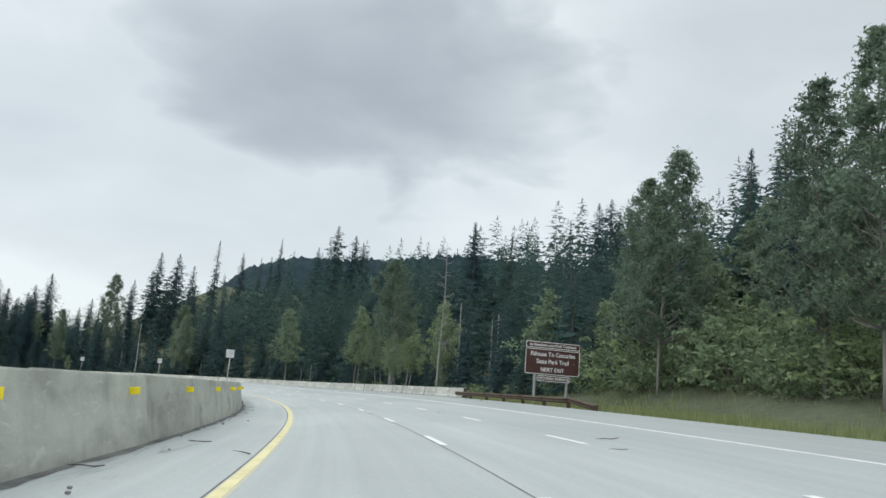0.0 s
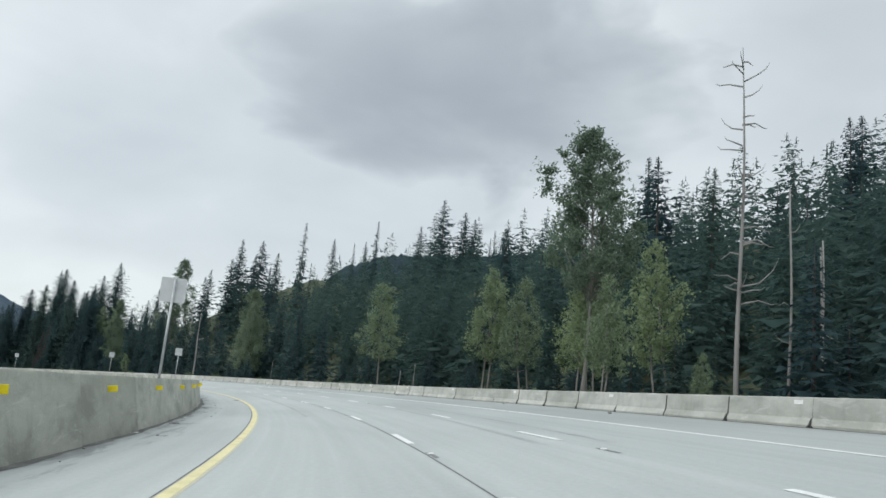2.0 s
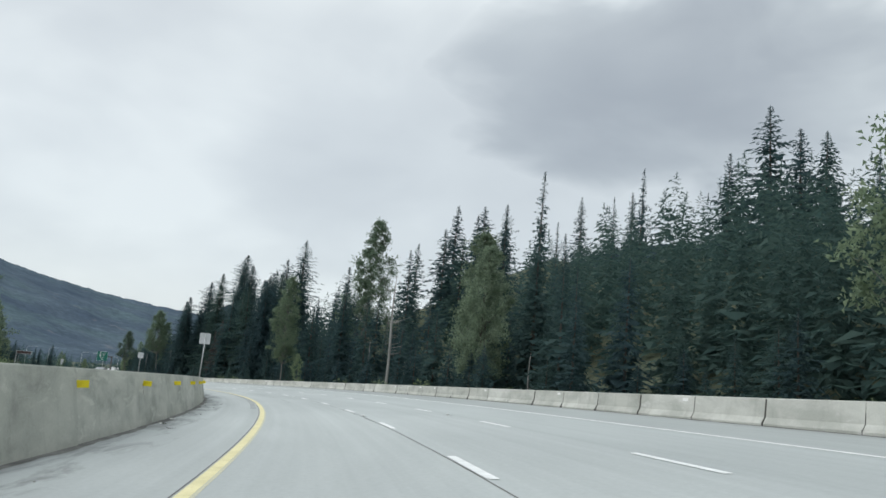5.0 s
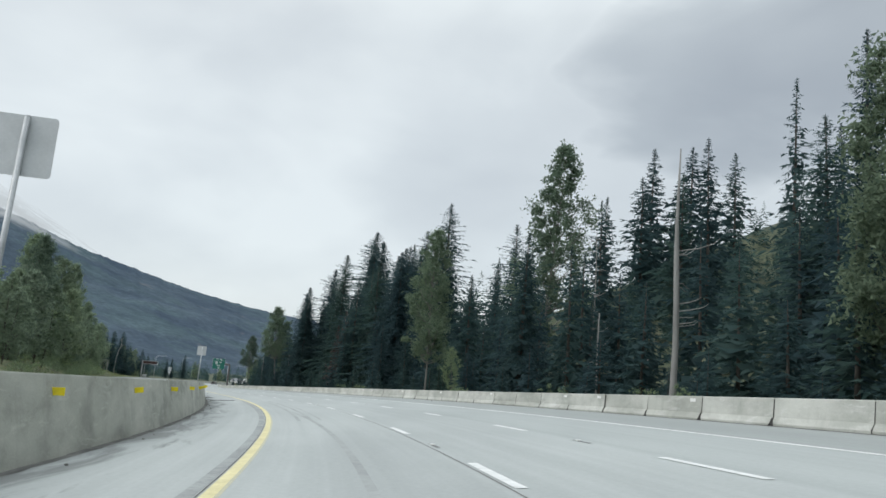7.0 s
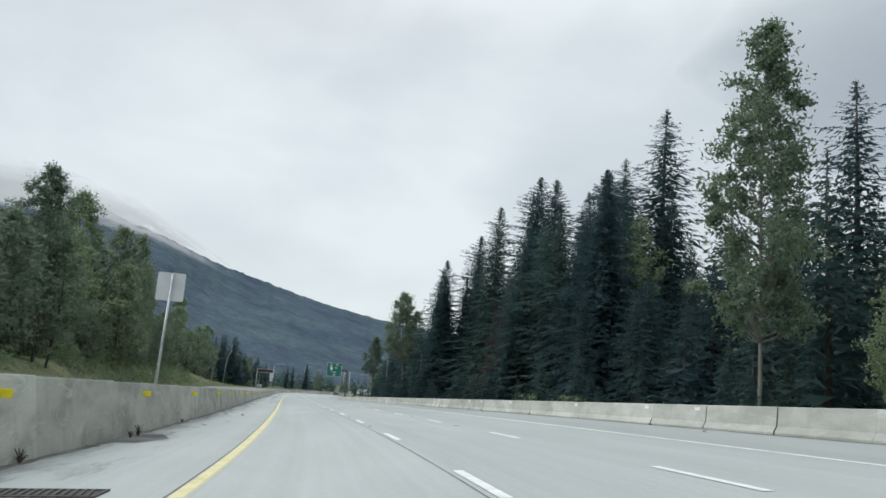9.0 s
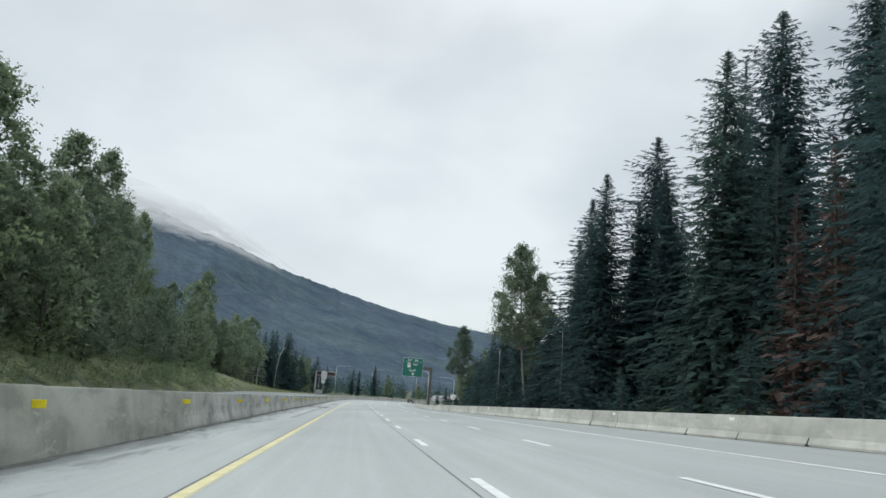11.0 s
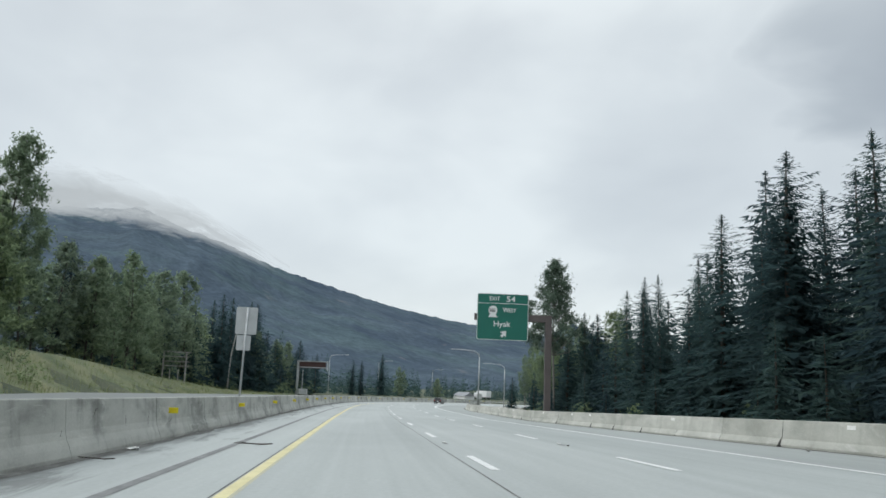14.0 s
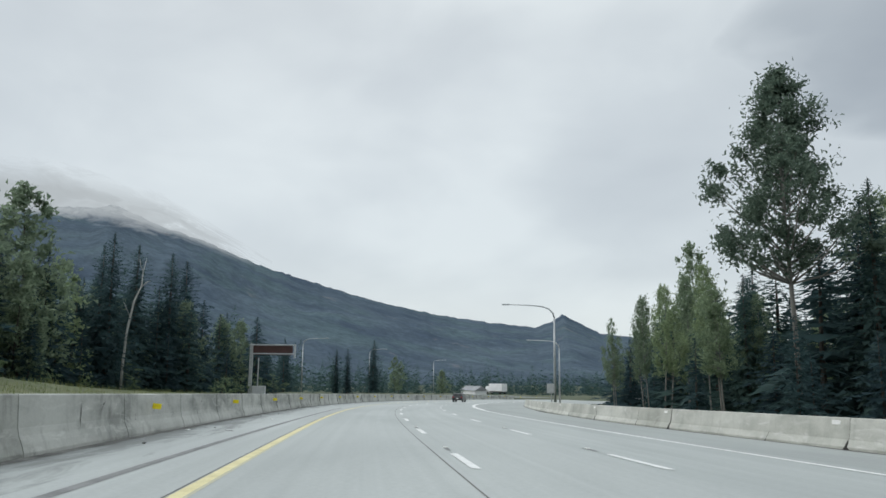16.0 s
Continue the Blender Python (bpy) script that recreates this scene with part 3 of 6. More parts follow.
median = thing("median_wall", "stained grey concrete wall between the carriageways", "median wall", kind="structure")
WALL = extruded("wall_panel", [(0, 0), (0.2, 1.06), (0.215, 1.08), (0.4, 1.08), (0.415, 1.06), (0.61, 0)], 0.004, 6.096, MEDIAN)
gap = extruded("joint_filler", [(0.03, 0.01), (0.215, 1.0), (0.39, 1.0), (0.58, 0.01)], -0.02, 0.02, GREY_JOINT)
foot_gap = extruded("joint_filler", [(0.17, 0.28), (0.245, 1.0), (0.39, 1.0), (0.47, 0.28)], -0.02, 0.02, GREY_JOINT)
FOOTED = extruded("wall_panel", [(0, 0), (0.005, 0.07), (0.06, 0.22), (0.125, 0.36), (0.165, 0.5), (0.225, 1.06), (0.24, 1.08), (0.4, 1.08), (0.415, 1.06), (0.475, 0.5), (0.515, 0.36), (0.58, 0.22), (0.63, 0.07), (0.635, 0)], 0.004, 6.096, OLD_MEDIAN)
for k in range(-6, 118):
    part("wall_panel", FOOTED if k > 59 else WALL, median, on_wall(6.1 * k))
    part("joint_filler", foot_gap if k > 59 else gap, median, on_wall(6.1 * k), "dark joint")
MARKER = box_mesh("reflector", (0.018, 0.25, 0.155), AMBER, 0.005)
BRACKET = box_mesh("bracket", (0.05, 0.06, 0.05), ZINC, 0.008)
SPOTS, STEPS = [10.2, 30.4, 111.7, 125.9, 231.2, 254.7, 262.1, 279.1, 314.9, 340.5, 404.2, 464.5, 514.8, 751], [3, 11, 2, 14, 3, 1, 2, 3, 2, 5, 5, 4, 18]
marks = [a + (b - a) * i / n for a, b, n in zip(SPOTS, SPOTS[1:], STEPS) for i in range(n)]


def crack_mesh(seed):
    """A thin broken crack one metre long that runs down a wall face, and widens in the middle."""
    r = random.Random(seed)
    x, verts = 0.0, []
    for k in range(9):
        x += r.uniform(-0.035, 0.03)
        w = 0.004 + 0.022 * math.sin(math.pi * (k + 0.3) / 9) * r.uniform(0.4, 1.3)
        verts += [(x - w, 0, -k / 8), (x + w, 0, -k / 8)]
    return mesh_of("crack", verts, [(2 * k, 2 * k + 1, 2 * k + 3, 2 * k + 2) for k in range(8)], JOINT)


CRACKS = [crack_mesh(k) for k in range(4)]
rng = random.Random(17)
for s in marks:
    up = wall_height(s) - 0.33
    face = 0.2 * up / wall_height(s)
    bent = 24 if 400 < s < 405 else 0
    holder = part("reflector", MARKER, median, along(s, wall_line(s)) @ pose(0, face - 0.125, up, rng.uniform(-5, 5) - bent, rng.uniform(-6, 6), rng.uniform(-12, 12)), "yellow reflector plate")
    part("bracket", BRACKET, holder, pose(0.03, 0.10, 0))
    if s < 330 and rng.random() < 0.7:
        tall = rng.uniform(0.35, 0.75)
        lean = math.degrees(math.atan(0.2 / wall_height(s)))
        part("crack", rng.choice(CRACKS), median, along(s + rng.uniform(-0.3, 0.1), wall_line(s)) @ pose(0, face - 0.004, up + 0.05, lean * -1, 0, 0) @ Matrix.Diagonal((1, 1, tall, 1)), "dark crack in the concrete")


for s in np.arange(366, 560, 2.3):
    up = rng.uniform(0.45, 0.95)
    face = 0.15 + 0.08 * (up - 0.45) / 0.6
    m = along(s + rng.uniform(-1, 1), wall_line(s)) @ pose(0, face - 0.012, up * wall_height(s) / 1.08, -6, rng.choice((0, 0, 78, 60, 15)), 0)
    part("crack", rng.choice(CRACKS), median, m @ Matrix.Diagonal((0.8, 1, rng.uniform(0.2, 0.55), 1)), "dark crack in the broken concrete")


def gutter(s):
    wave = noise.noise(Vector((s * 0.35, 0, 3))) + 0.7 * noise.noise(Vector((s * 1.3, 5, 0)))
    return wall_line(s) + max(0.08, 0.24 + 0.17 * wave)


# One dark band carries both the dirt and the shade at the wall's foot.
ribbon("foot_grime_shade", -10, 560, lambda s: wall_line(s) - 0.05, gutter, 0.007, GRIME_SHADE, road, 0.6, "dark dirt and painted shade along the foot of the wall")

# precast barriers along the right shoulder
OUTLINE = [(0.305, 0), (0.305, 0.075), (0.19, 0.255), (0.10, 0.80), (0.085, 0.815), (-0.085, 0.815), (-0.10, 0.80), (-0.19, 0.255), (-0.305, 0.075), (-0.305, 0)]
BARRIER = extruded("concrete_barrier", OUTLINE, 0.007, 4.093, PRECAST)
PLATE = box_mesh("reflector", (0.38, 0.012, 0.12), PALE, 0.004)
NOTCH = extruded("joint_gap", [(0.30, 0.01), (0.298, 0.09), (0.185, 0.25), (0.09, 0.78), (-0.09, 0.78), (-0.185, 0.25), (-0.298, 0.09), (-0.30, 0.01)], -0.022, 0.02, GREY_JOINT)
# A near-black wedge stands for the shaded notch at a joint's foot.
FOOT_NOTCH = mesh_of("foot_notch_wedge", [(-0.16, 0.312, 0.0), (0.14, 0.312, 0.0), (0.0, 0.312, 0.1), (0.02, 0.202, 0.27)], [(0, 1, 2), (2, 1, 3), (0, 2, 3)], JOINT)


def barrier_line(s):
    return float(np.interp(s, [60, 150, 230, 300, 340, 400, 460, 530, 552, 580, 610], [13.8, 13.4, 13.29, 13.63, 13.77, 13.32, 13.21, 13.27, 14.32, 15.9, 16.76]))


rng = random.Random(5)
count = 0
s = 64.7
while s < 606:
    u = barrier_line(s + 2)
    turn = math.degrees(math.atan2(barrier_line(s + 4.1) - barrier_line(s), 4.1))
    stretch = (at(s + 4.1, barrier_line(s + 4.1)) - at(s, barrier_line(s))).length / 4.1
    ob = part("concrete_barrier", BARRIER, None, along(s, barrier_line(s)) @ pose(0, rng.uniform(-0.015, 0.015), 0, 0, 0, -turn + rng.uniform(-0.25, 0.25)) @ Matrix.Diagonal((stretch, 1, 1, 1)))
    tagged(ob, "grey precast concrete barrier with a rubber-marked foot", "barrier", "roadside barriers")
    if count % 3 == 1 or (count % 7 == 3):
        part("reflector", PLATE, ob, pose(0.6, 0.128, 0.68, 9, 0, 0), "white reflector plate")
    part("joint_gap", NOTCH, ob, None, "dark open joint")
    if rng.random() < 0.55:
        part("foot_notch_wedge", FOOT_NOTCH, ob, None, "dark wedge for the shaded notch at the joint's foot")
    count += 1
    s += 4.1


gravel = ribbon("gravel_verge", 572, 650, lambda s: barrier_line(s) + 0.55, lambda s: barrier_line(s) + 0.6 + 8.5 * float(smoothstep(572, 600, s)), 0.03, GRAVEL, None, 3.0)
tagged(gravel, "pale gravel between the barrier's end and the exit ramp", "gravel", kind="structure")
# Dirt and the barriers' shadow line, painted together as one dark strip.
ribbon("foot_grime_shade", 66, 606, lambda s: barrier_line(s) - 0.42 - 0.12 * noise.noise(Vector((s * 0.4, 2, 9))), lambda s: barrier_line(s) - 0.26, 0.007, GRIME_SHADE, road, 1.2, "dark dirt and painted shadow line along the foot of the barriers")

# ---- things on the road ----
def build_grate(s, u):
    g = thing("drain_grate", "dark iron drain grate sunk in the shoulder", "drain grate", along(s, u, 0.004))
    # No hole is cut: a near-black plate gives the pit's shade.
    part("pit_plate", box_mesh("pit_plate", (0.66, 2.0, 0.01), JOINT, 0.0), g, pose(0, 0, 0.003), "dark plate in place of the shaded pit")
    for y in (-1.02, 1.02):
        part("frame_bar", box_mesh("frame_bar", (0.76, 0.06, 0.03), IRON, 0.004), g, pose(0, y, 0.008))
    for x in (-0.35, 0.35):
        part("frame_bar", box_mesh("frame_bar", (0.06, 1.98, 0.03), IRON, 0.004), g, pose(x, 0, 0.008))
    bar = box_mesh("slat", (0.63, 0.045, 0.022), IRON, 0.004)
    for k in range(19):
        part("slat", bar, g, pose(0, -0.9 + 0.1 * k, 0.014, 0, 0, 8))


for s, u, turn, size in ((42.2, 5.4, 80, 1.0), (42.0, 6.2, 100, 0.8), (41.6, 6.9, 70, 0.7), (61.5, 6.0, 90, 0.7), (148, 6.4, 85, 0.8), (97.2, -3.6, 92, 1.6)):
    part("road_crack", CRACKS[int(s) % 4], road, along(s, u, 0.007) @ pose(0, 0, 0, 90, 0, turn) @ Matrix.Diagonal((1, 1, size, 1)), "dark crack across the lane")


build_grate(426.3, -3.65)
build_grate(287.6, -3.75)


def stone_mesh(seed):
    bm = bmesh.new()
    bmesh.ops.create_icosphere(bm, subdivisions=1, radius=1)
    r = random.Random(seed)
    for v in bm.verts:
        v.co *= r.uniform(0.65, 1.15)
        v.co.z *= 0.6
    me = bpy.data.meshes.new("stone")
    bm.to_mesh(me)
    bm.free()
    me.materials.append(STONE)
    return me


def stick_mesh(seed):
    r = random.Random(seed)
    pts = [(x, r.uniform(-0.06, 0.06), 0.03 + r.uniform(0, 0.06) * (x != 0)) for x in (-0.5, -0.2, 0.1, 0.35, 0.5)]
    v, f = tube(pts, [0.018, 0.022, 0.018, 0.013, 0.005], 5)
    v2, f2 = tube([pts[2], (0.25, 0.2, 0.09), (0.32, 0.32, 0.1)], [0.012, 0.009, 0.004], 5)
    return mesh_of("stick", v + v2, f + [tuple(i + len(v) for i in q) for q in f2], BARK, True)


def scrap_mesh(seed):
    r = random.Random(seed)
    verts = [(0.1 * x + r.uniform(-0.03, 0.03), 0.08 * y + r.uniform(-0.03, 0.03), 0.01 + r.uniform(0, 0.07)) for x in range(4) for y in range(4)]
    me = mesh_of("litter", verts, [(4 * x + y, 4 * x + y + 4, 4 * x + y + 5, 4 * x + y + 1) for x in range(3) for y in range(3)], SCRAP)
    return me


STONES, STICKS, SCRAPS = [stone_mesh(k) for k in range(4)], [stick_mesh(k) for k in range(3)], [scrap_mesh(k) for k in range(3)]


def litter(s, u, kind, size, turn):
    name, me, label, category = {"stone": ("stone", STONES, "small grey stone lying on the shoulder", "stone"), "stick": ("stick", STICKS, "dark broken stick lying on the road", "stick"),
                                 "scrap": ("litter", SCRAPS, "pale scrap of litter beside the wall", "litter")}[kind]
    ob = part(name, me[int(s * 7) % len(me)], None, along(s, u, 0.005 + (0.4 * size if kind == "stone" else 0)) @ pose(0, 0, 0, 0, 0, turn) @ Matrix.Diagonal((size, size, size, 1)))
    tagged(ob, label, category, kind + "s on the road")


rng = random.Random(23)
for _ in range(150):
    s = rng.uniform(4, 540)
    kind = rng.choice(("stone", "stone", "stone", "stick", "scrap"))
    size = {"stone": rng.uniform(0.02, 0.05), "stick": rng.uniform(0.2, 0.45), "scrap": rng.uniform(0.3, 0.7)}[kind]
    litter(s, wall_line(s) + 0.15 + abs(rng.gauss(0, 0.6)), kind, size, rng.uniform(0, 360))
for s, u, kind, size, turn in ((450.9, -2.7, "stick", 1.0, 84), (321, -3.3, "stone", 0.11, 0), (15.9, -2.05, "stick", 0.7, 20), (18.9, -3.4, "stick", 0.6, 70), (12.8, -4.1, "stick", 0.6, 80),
                               (129.4, 12.2, "stick", 0.9, 75), (132, 12.6, "stick", 0.6, 80), (123.1, -2.2, "stick", 0.6, 30), (19.6, 6.6, "stick", 0.6, 88), (16.5, 5.7, "stick", 0.4, 60),
                               (452.9, 5.9, "stone", 0.05, 0), (399.6, -4.85, "scrap", 0.8, 10), (400.2, -4.6, "scrap", 0.7, 80), (399, -5.0, "stone", 0.1, 0), (394.5, -5.1, "stone", 0.08, 0), (448, -4.7, "scrap", 0.9, 10), (445.4, -4.7, "stick", 0.7, 80), (451.5, 12.3, "stone", 0.07, 0)):
    litter(s, u, kind, size, turn)
for k in range(26):
    litter(rng.uniform(20, 540), 12.6 + rng.uniform(-0.5, 0.35), rng.choice(("stone", "stone", "stick")), rng.uniform(0.04, 0.1), rng.uniform(0, 360))


def build_weed(s, u, tall):
    """A dead dark weed that grows out of the joint at the foot of the wall."""
    r = random.Random(int(s))
    verts, faces = [], []
    for k in range(34):
        a, h, out = r.uniform(0, 6.28), tall * r.uniform(0.3, 1), tall * r.uniform(0.1, 0.55)
        v, f = tube([(0, 0, -0.02), (out * 0.4 * math.cos(a), out * 0.4 * math.sin(a), h * 0.6), (out * math.cos(a), out * math.sin(a), h)], [0.006, 0.008, 0.003], 4)
        faces += [tuple(i + len(verts) for i in q) for q in f]
        verts += v
    ob = part("weed", mesh_of("weed", verts, faces, BARK), None, along(s, u))
    tagged(ob, "dark withered weed at the foot of the wall", "weed", "weeds", "stuff")


for s, u, tall in ((300.4, wall_line(300) + 0.3, 0.34), (299.6, wall_line(300) + 0.25, 0.2), (291.7, wall_line(292) + 0.1, 0.28), (60.5, wall_line(60) + 0.08, 0.18), (310.5, wall_line(310) + 0.1, 0.16)):
    build_weed(s, u, tall)
ribbon("stain", 297.5, 301.5, lambda s: wall_line(s) + 0.1, lambda s: wall_line(s) + 1.3 - 0.25 * abs(s - 299.5), 0.009, GRIME_SHADE, road, 0.5, "dark patch of dirt")


# ---- roadside steel ----
def build_guardrail():
    rail = thing("guardrail", "rusty brown steel guardrail on short posts", "guardrail")
    wave = [(0.0, -0.155), (0.04, -0.12), (0.08, -0.08), (0.04, -0.035), (0.0, 0.0), (0.04, 0.035), (0.08, 0.08), (0.04, 0.12), (0.0, 0.155),
            (-0.012, 0.155), (0.028, 0.12), (0.066, 0.08), (0.028, 0.035), (-0.012, 0.0), (0.028, -0.035), (0.066, -0.08), (0.028, -0.12), (-0.012, -0.155)]
    beam = extruded("rail_beam", wave, 0, 3.83, RUST)
    post = box_mesh("rail_post", (0.15, 0.2, 0.9), RUST, 0.02, (0, 0, 0.22))
    block = box_mesh("spacer", (0.14, 0.16, 0.34), RUST, 0.02)
    for k in range(7):
        s = 39.6 + 3.81 * k
        u = 14.2 - 0.095 * k
        part("rail_beam", beam, rail, along(s, u) @ (pose(0, 0.17, 0.38, 0, 0, 1.35) if k else pose(0, 0.17, 0.1, 0, -5, 1.35)))
        if k:
            part("rail_post", post, rail, along(s + 0.1, u, -0.1))
            part("spacer", block, rail, along(s + 0.1, u) @ pose(0, 0.1, 0.38))
    part("end_piece", box_mesh("end_piece", (0.5, 0.1, 0.36), RUST, 0.04), rail, along(39.5, 14.22) @ pose(0, 0.17, 0.1), "bent end of the rail")


build_guardrail()


def letters(name, text, size, mat, parent, x, y, align="LEFT", squeeze=1.0, deep=0.012):
    """Raised lettering on the face of a sign, x to the right and y up, in metres; every letter is a part."""
    curve = bpy.data.curves.new(name, "FONT")
    curve.body, curve.size, curve.align_x, curve.extrude, curve.offset = text, size, align, 0.004, size * 0.012
    holder = bpy.data.objects.new(name, curve)
    scene.collection.objects.link(holder)
    me = bpy.data.meshes.new_from_object(holder.evaluated_get(bpy.context.evaluated_depsgraph_get()))
    bpy.data.objects.remove(holder)
    bpy.data.curves.remove(curve)
    co = [v.co.copy() for v in me.vertices]
    root = list(range(len(co)))

    def find(i):
        while root[i] != i:
            root[i] = root[root[i]]
            i = root[i]
        return i
    for e in me.edges:
        root[find(e.vertices[0])] = find(e.vertices[1])
    same = {}
    for i, p in enumerate(co):
        k = (round(p.x, 5), round(p.y, 5), round(p.z, 5))
        root[find(i)] = find(same.setdefault(k, i))
    spans = {}
    for i in range(len(co)):
        spans.setdefault(find(i), []).append(co[i].x)
    glyphs = []
    for k, xs in sorted(spans.items(), key=lambda q: min(q[1])):
        lo, hi = min(xs), max(xs)
        if glyphs and (lo + hi) / 2 < glyphs[-1][1]:
            glyphs[-1][2].add(k)
            glyphs[-1][1] = max(hi, glyphs[-1][1])
        else:
            glyphs.append([lo, hi, {k}])
    for lo, hi, keys in glyphs:
        index = {}
        faces = [[index.setdefault(i, len(index)) for i in f.vertices] for f in me.polygons if find(f.vertices[0]) in keys]
        part(name, mesh_of(name, [co[i] for i in index], faces, mat), parent, pose(x, y, deep) @ Matrix.Diagonal((squeeze, 1, 1, 1)))
    bpy.data.meshes.remove(me)


def plate(name, w, h, mat, radius=0.08, deep=0.02, bite=None):
    """A flat panel with round corners in x and y, its face towards +z."""
    outline = []
    for cx, cy, a0 in ((w / 2 - radius, h / 2 - radius, 0), (-w / 2 + radius, h / 2 - radius, 90), (-w / 2 + radius, -h / 2 + radius, 180), (w / 2 - radius, -h / 2 + radius, 270)):
        for k in range(5):
            a = radians(a0 + 22.5 * k)
            outline.append((cx + radius * math.cos(a), cy + radius * math.sin(a)))
    n = len(outline)
    verts = [(x, y, -deep) for x, y in outline] + [(x, y, 0) for x, y in outline]
    faces = [(i, (i + 1) % n, n + (i + 1) % n, n + i) for i in range(n)] + [tuple(range(n))[::-1], tuple(range(n, 2 * n))]
    return mesh_of(name, verts, faces, mat)


def outline_frame(name, w, h, line, mat, radius=0.08):
    """A thin band round a panel."""
    def loop(w, h, r):
        return [(cx + r * math.cos(radians(a0 + 22.5 * k)), cy + r * math.sin(radians(a0 + 22.5 * k)))
                for cx, cy, a0 in ((w / 2 - r, h / 2 - r, 0), (-w / 2 + r, h / 2 - r, 90), (-w / 2 + r, -h / 2 + r, 180), (w / 2 - r, -h / 2 + r, 270)) for k in range(5)]
    a, b = loop(w, h, radius), loop(w - 2 * line, h - 2 * line, max(radius - line, 0.01))
    n = len(a)
    verts = [(x, y, 0.006) for x, y in a + b]
    return mesh_of(name, verts, [(i, (i + 1) % n, n + (i + 1) % n, n + i) for i in range(n)], mat)


def facing(s, u, up, turn=0.0):
    """A pose for a sign: x to the right and y up as drivers see it, z towards them."""
    h = radians(heading(s) + turn)
    right, up_axis, back = Vector((math.sin(h), -math.cos(h), 0)), Vector((0, 0, 1)), Vector((-math.cos(h), -math.sin(h), 0))
    p = at(s, u)
    p.z = float(np.interp(s, RS, RZ)) + up
    return Matrix.Translation(p) @ Matrix((right, up_axis, back)).transposed().to_4x4()


def build_exit_sign():
    sign = thing("exit_sign", "green overhead exit sign hung from a brown steel arm", "road sign", facing(488.8, 10.1, 7.65, -5))
    W, H = 3.9, 3.52
    part("panel", plate("panel", W, H, GREEN, 0.14, 0.05), sign)
    part("border", outline_frame("border", W - 0.02, H - 0.02, 0.035, LETTER, 0.16), sign, None, "thin white border")
    part("divider", box_mesh("divider", (W - 0.08, 0.035, 0.012), LETTER, 0.0), sign, pose(0, 1.02, 0.004), "white line")
    letters("letter", "EXIT", 0.42, LETTER, sign, -1.05, 1.24, squeeze=0.95)
    letters("letter", "54", 0.60, LETTER, sign, 0.24, 1.17, squeeze=1.2)
    letters("letter", "W", 0.50, LETTER, sign, 0.0, 0.37, squeeze=0.9)
    letters("letter", "EST", 0.40, LETTER, sign, 0.43, 0.37, squeeze=0.95)
    letters("letter", "Hyak", 0.55, LETTER, sign, -0.70, -0.72, squeeze=1.12)
    # the route shield, a plain round-topped shape with a wide foot
    rim = [(0.34 * math.cos(radians(a)), 0.12 + 0.34 * math.sin(radians(a))) for a in range(-25, 206, 15)]
    rim += [(-0.22, -0.2), (-0.36, -0.42), (0.38, -0.42), (0.22, -0.22)]
    shield = mesh_of("route_shield", [(x, y, 0.008) for x, y in rim], [tuple(range(len(rim)))], LETTER)
    badge = part("route_shield", shield, sign, pose(-0.75, 0.38, 0.0), "white route shield")
    letters("digit", "906", 0.36, BLACK, badge, -0.29, -0.02, squeeze=0.85, deep=0.014)
    arrow = [(0.03, 0.25), (0.25, 0.25), (0.21, -0.22), (0.10, -0.08), (-0.10, -0.24), (-0.12, -0.14), (-0.20, -0.12), (-0.03, 0.06), (-0.20, 0.19)]
    part("arrow", mesh_of("arrow", [(x, y, 0.008) for x, y in arrow], [tuple(range(len(arrow)))], LETTER), sign, pose(0.05, -1.32, 0.0), "white arrow pointing up and right")
    part("arm", box_mesh("arm", (5.2, 0.52, 0.42), BEAM, 0.02), sign, pose(0.9, -0.02, -0.32), "brown box beam")
    part("bracket", box_mesh("bracket", (0.22, 0.5, 0.4), BEAM, 0.02), sign, pose(-2.03, -0.02, -0.32), "brown end of the arm")
    foot = at(488.8, 13.6).z
    top = sign.matrix_world.translation.z + 0.24
    bm_post = box_mesh("post", (0.48, top - foot + 0.6, 0.44), BEAM, 0.02)
    part("post", bm_post, sign, pose(3.5 + 0.02, 0.24 - (top - foot + 0.6) / 2, -0.325), "brown box post")


build_exit_sign()


def build_brown_sign():
    sign = thing("park_trail_sign", "brown state park trail sign on two steel posts", "road sign", facing(58, 18.7, 4.52, 0))
    W = 4.6
    for name, w, h, x, y in (("top_panel", W, 0.52, 0, 1.33), ("main_panel", W, 2.0, 0, 0.03), ("lower_panel", 2.85, 0.48, 0.15, -1.26)):
        p = part(name, plate(name, w, h, BROWN, 0.1, 0.04), sign, pose(x, y, 0))
        part("border", outline_frame("border", w - 0.04, h - 0.04, 0.045, LETTER, 0.11), p, None, "white border")
    letters("letter", "Lk Keechelus and Hyak Trailheads", 0.30, LETTER, sign, 0, 1.24, "CENTER", 0.95)
    letters("letter", "Palouse To Cascades", 0.47, LETTER, sign, 0, 0.47, "CENTER", 0.93)
    letters("letter", "State Park Trail", 0.47, LETTER, sign, 0, -0.11, "CENTER", 0.93)
    letters("letter", "NEXT EXIT", 0.42, LETTER, sign, 0, -0.72, "CENTER", 0.95)
    letters("letter", "SNO-PARK PARKING", 0.30, LETTER, sign, 0.15, -1.36, "CENTER", 0.93)
    for x in (-1.4, 1.3):
        part("post", box_mesh("post", (0.16, 5.4, 0.16), ZINC, 0.01), sign, pose(x, -1.25, -0.13), "grey steel post")


build_brown_sign()


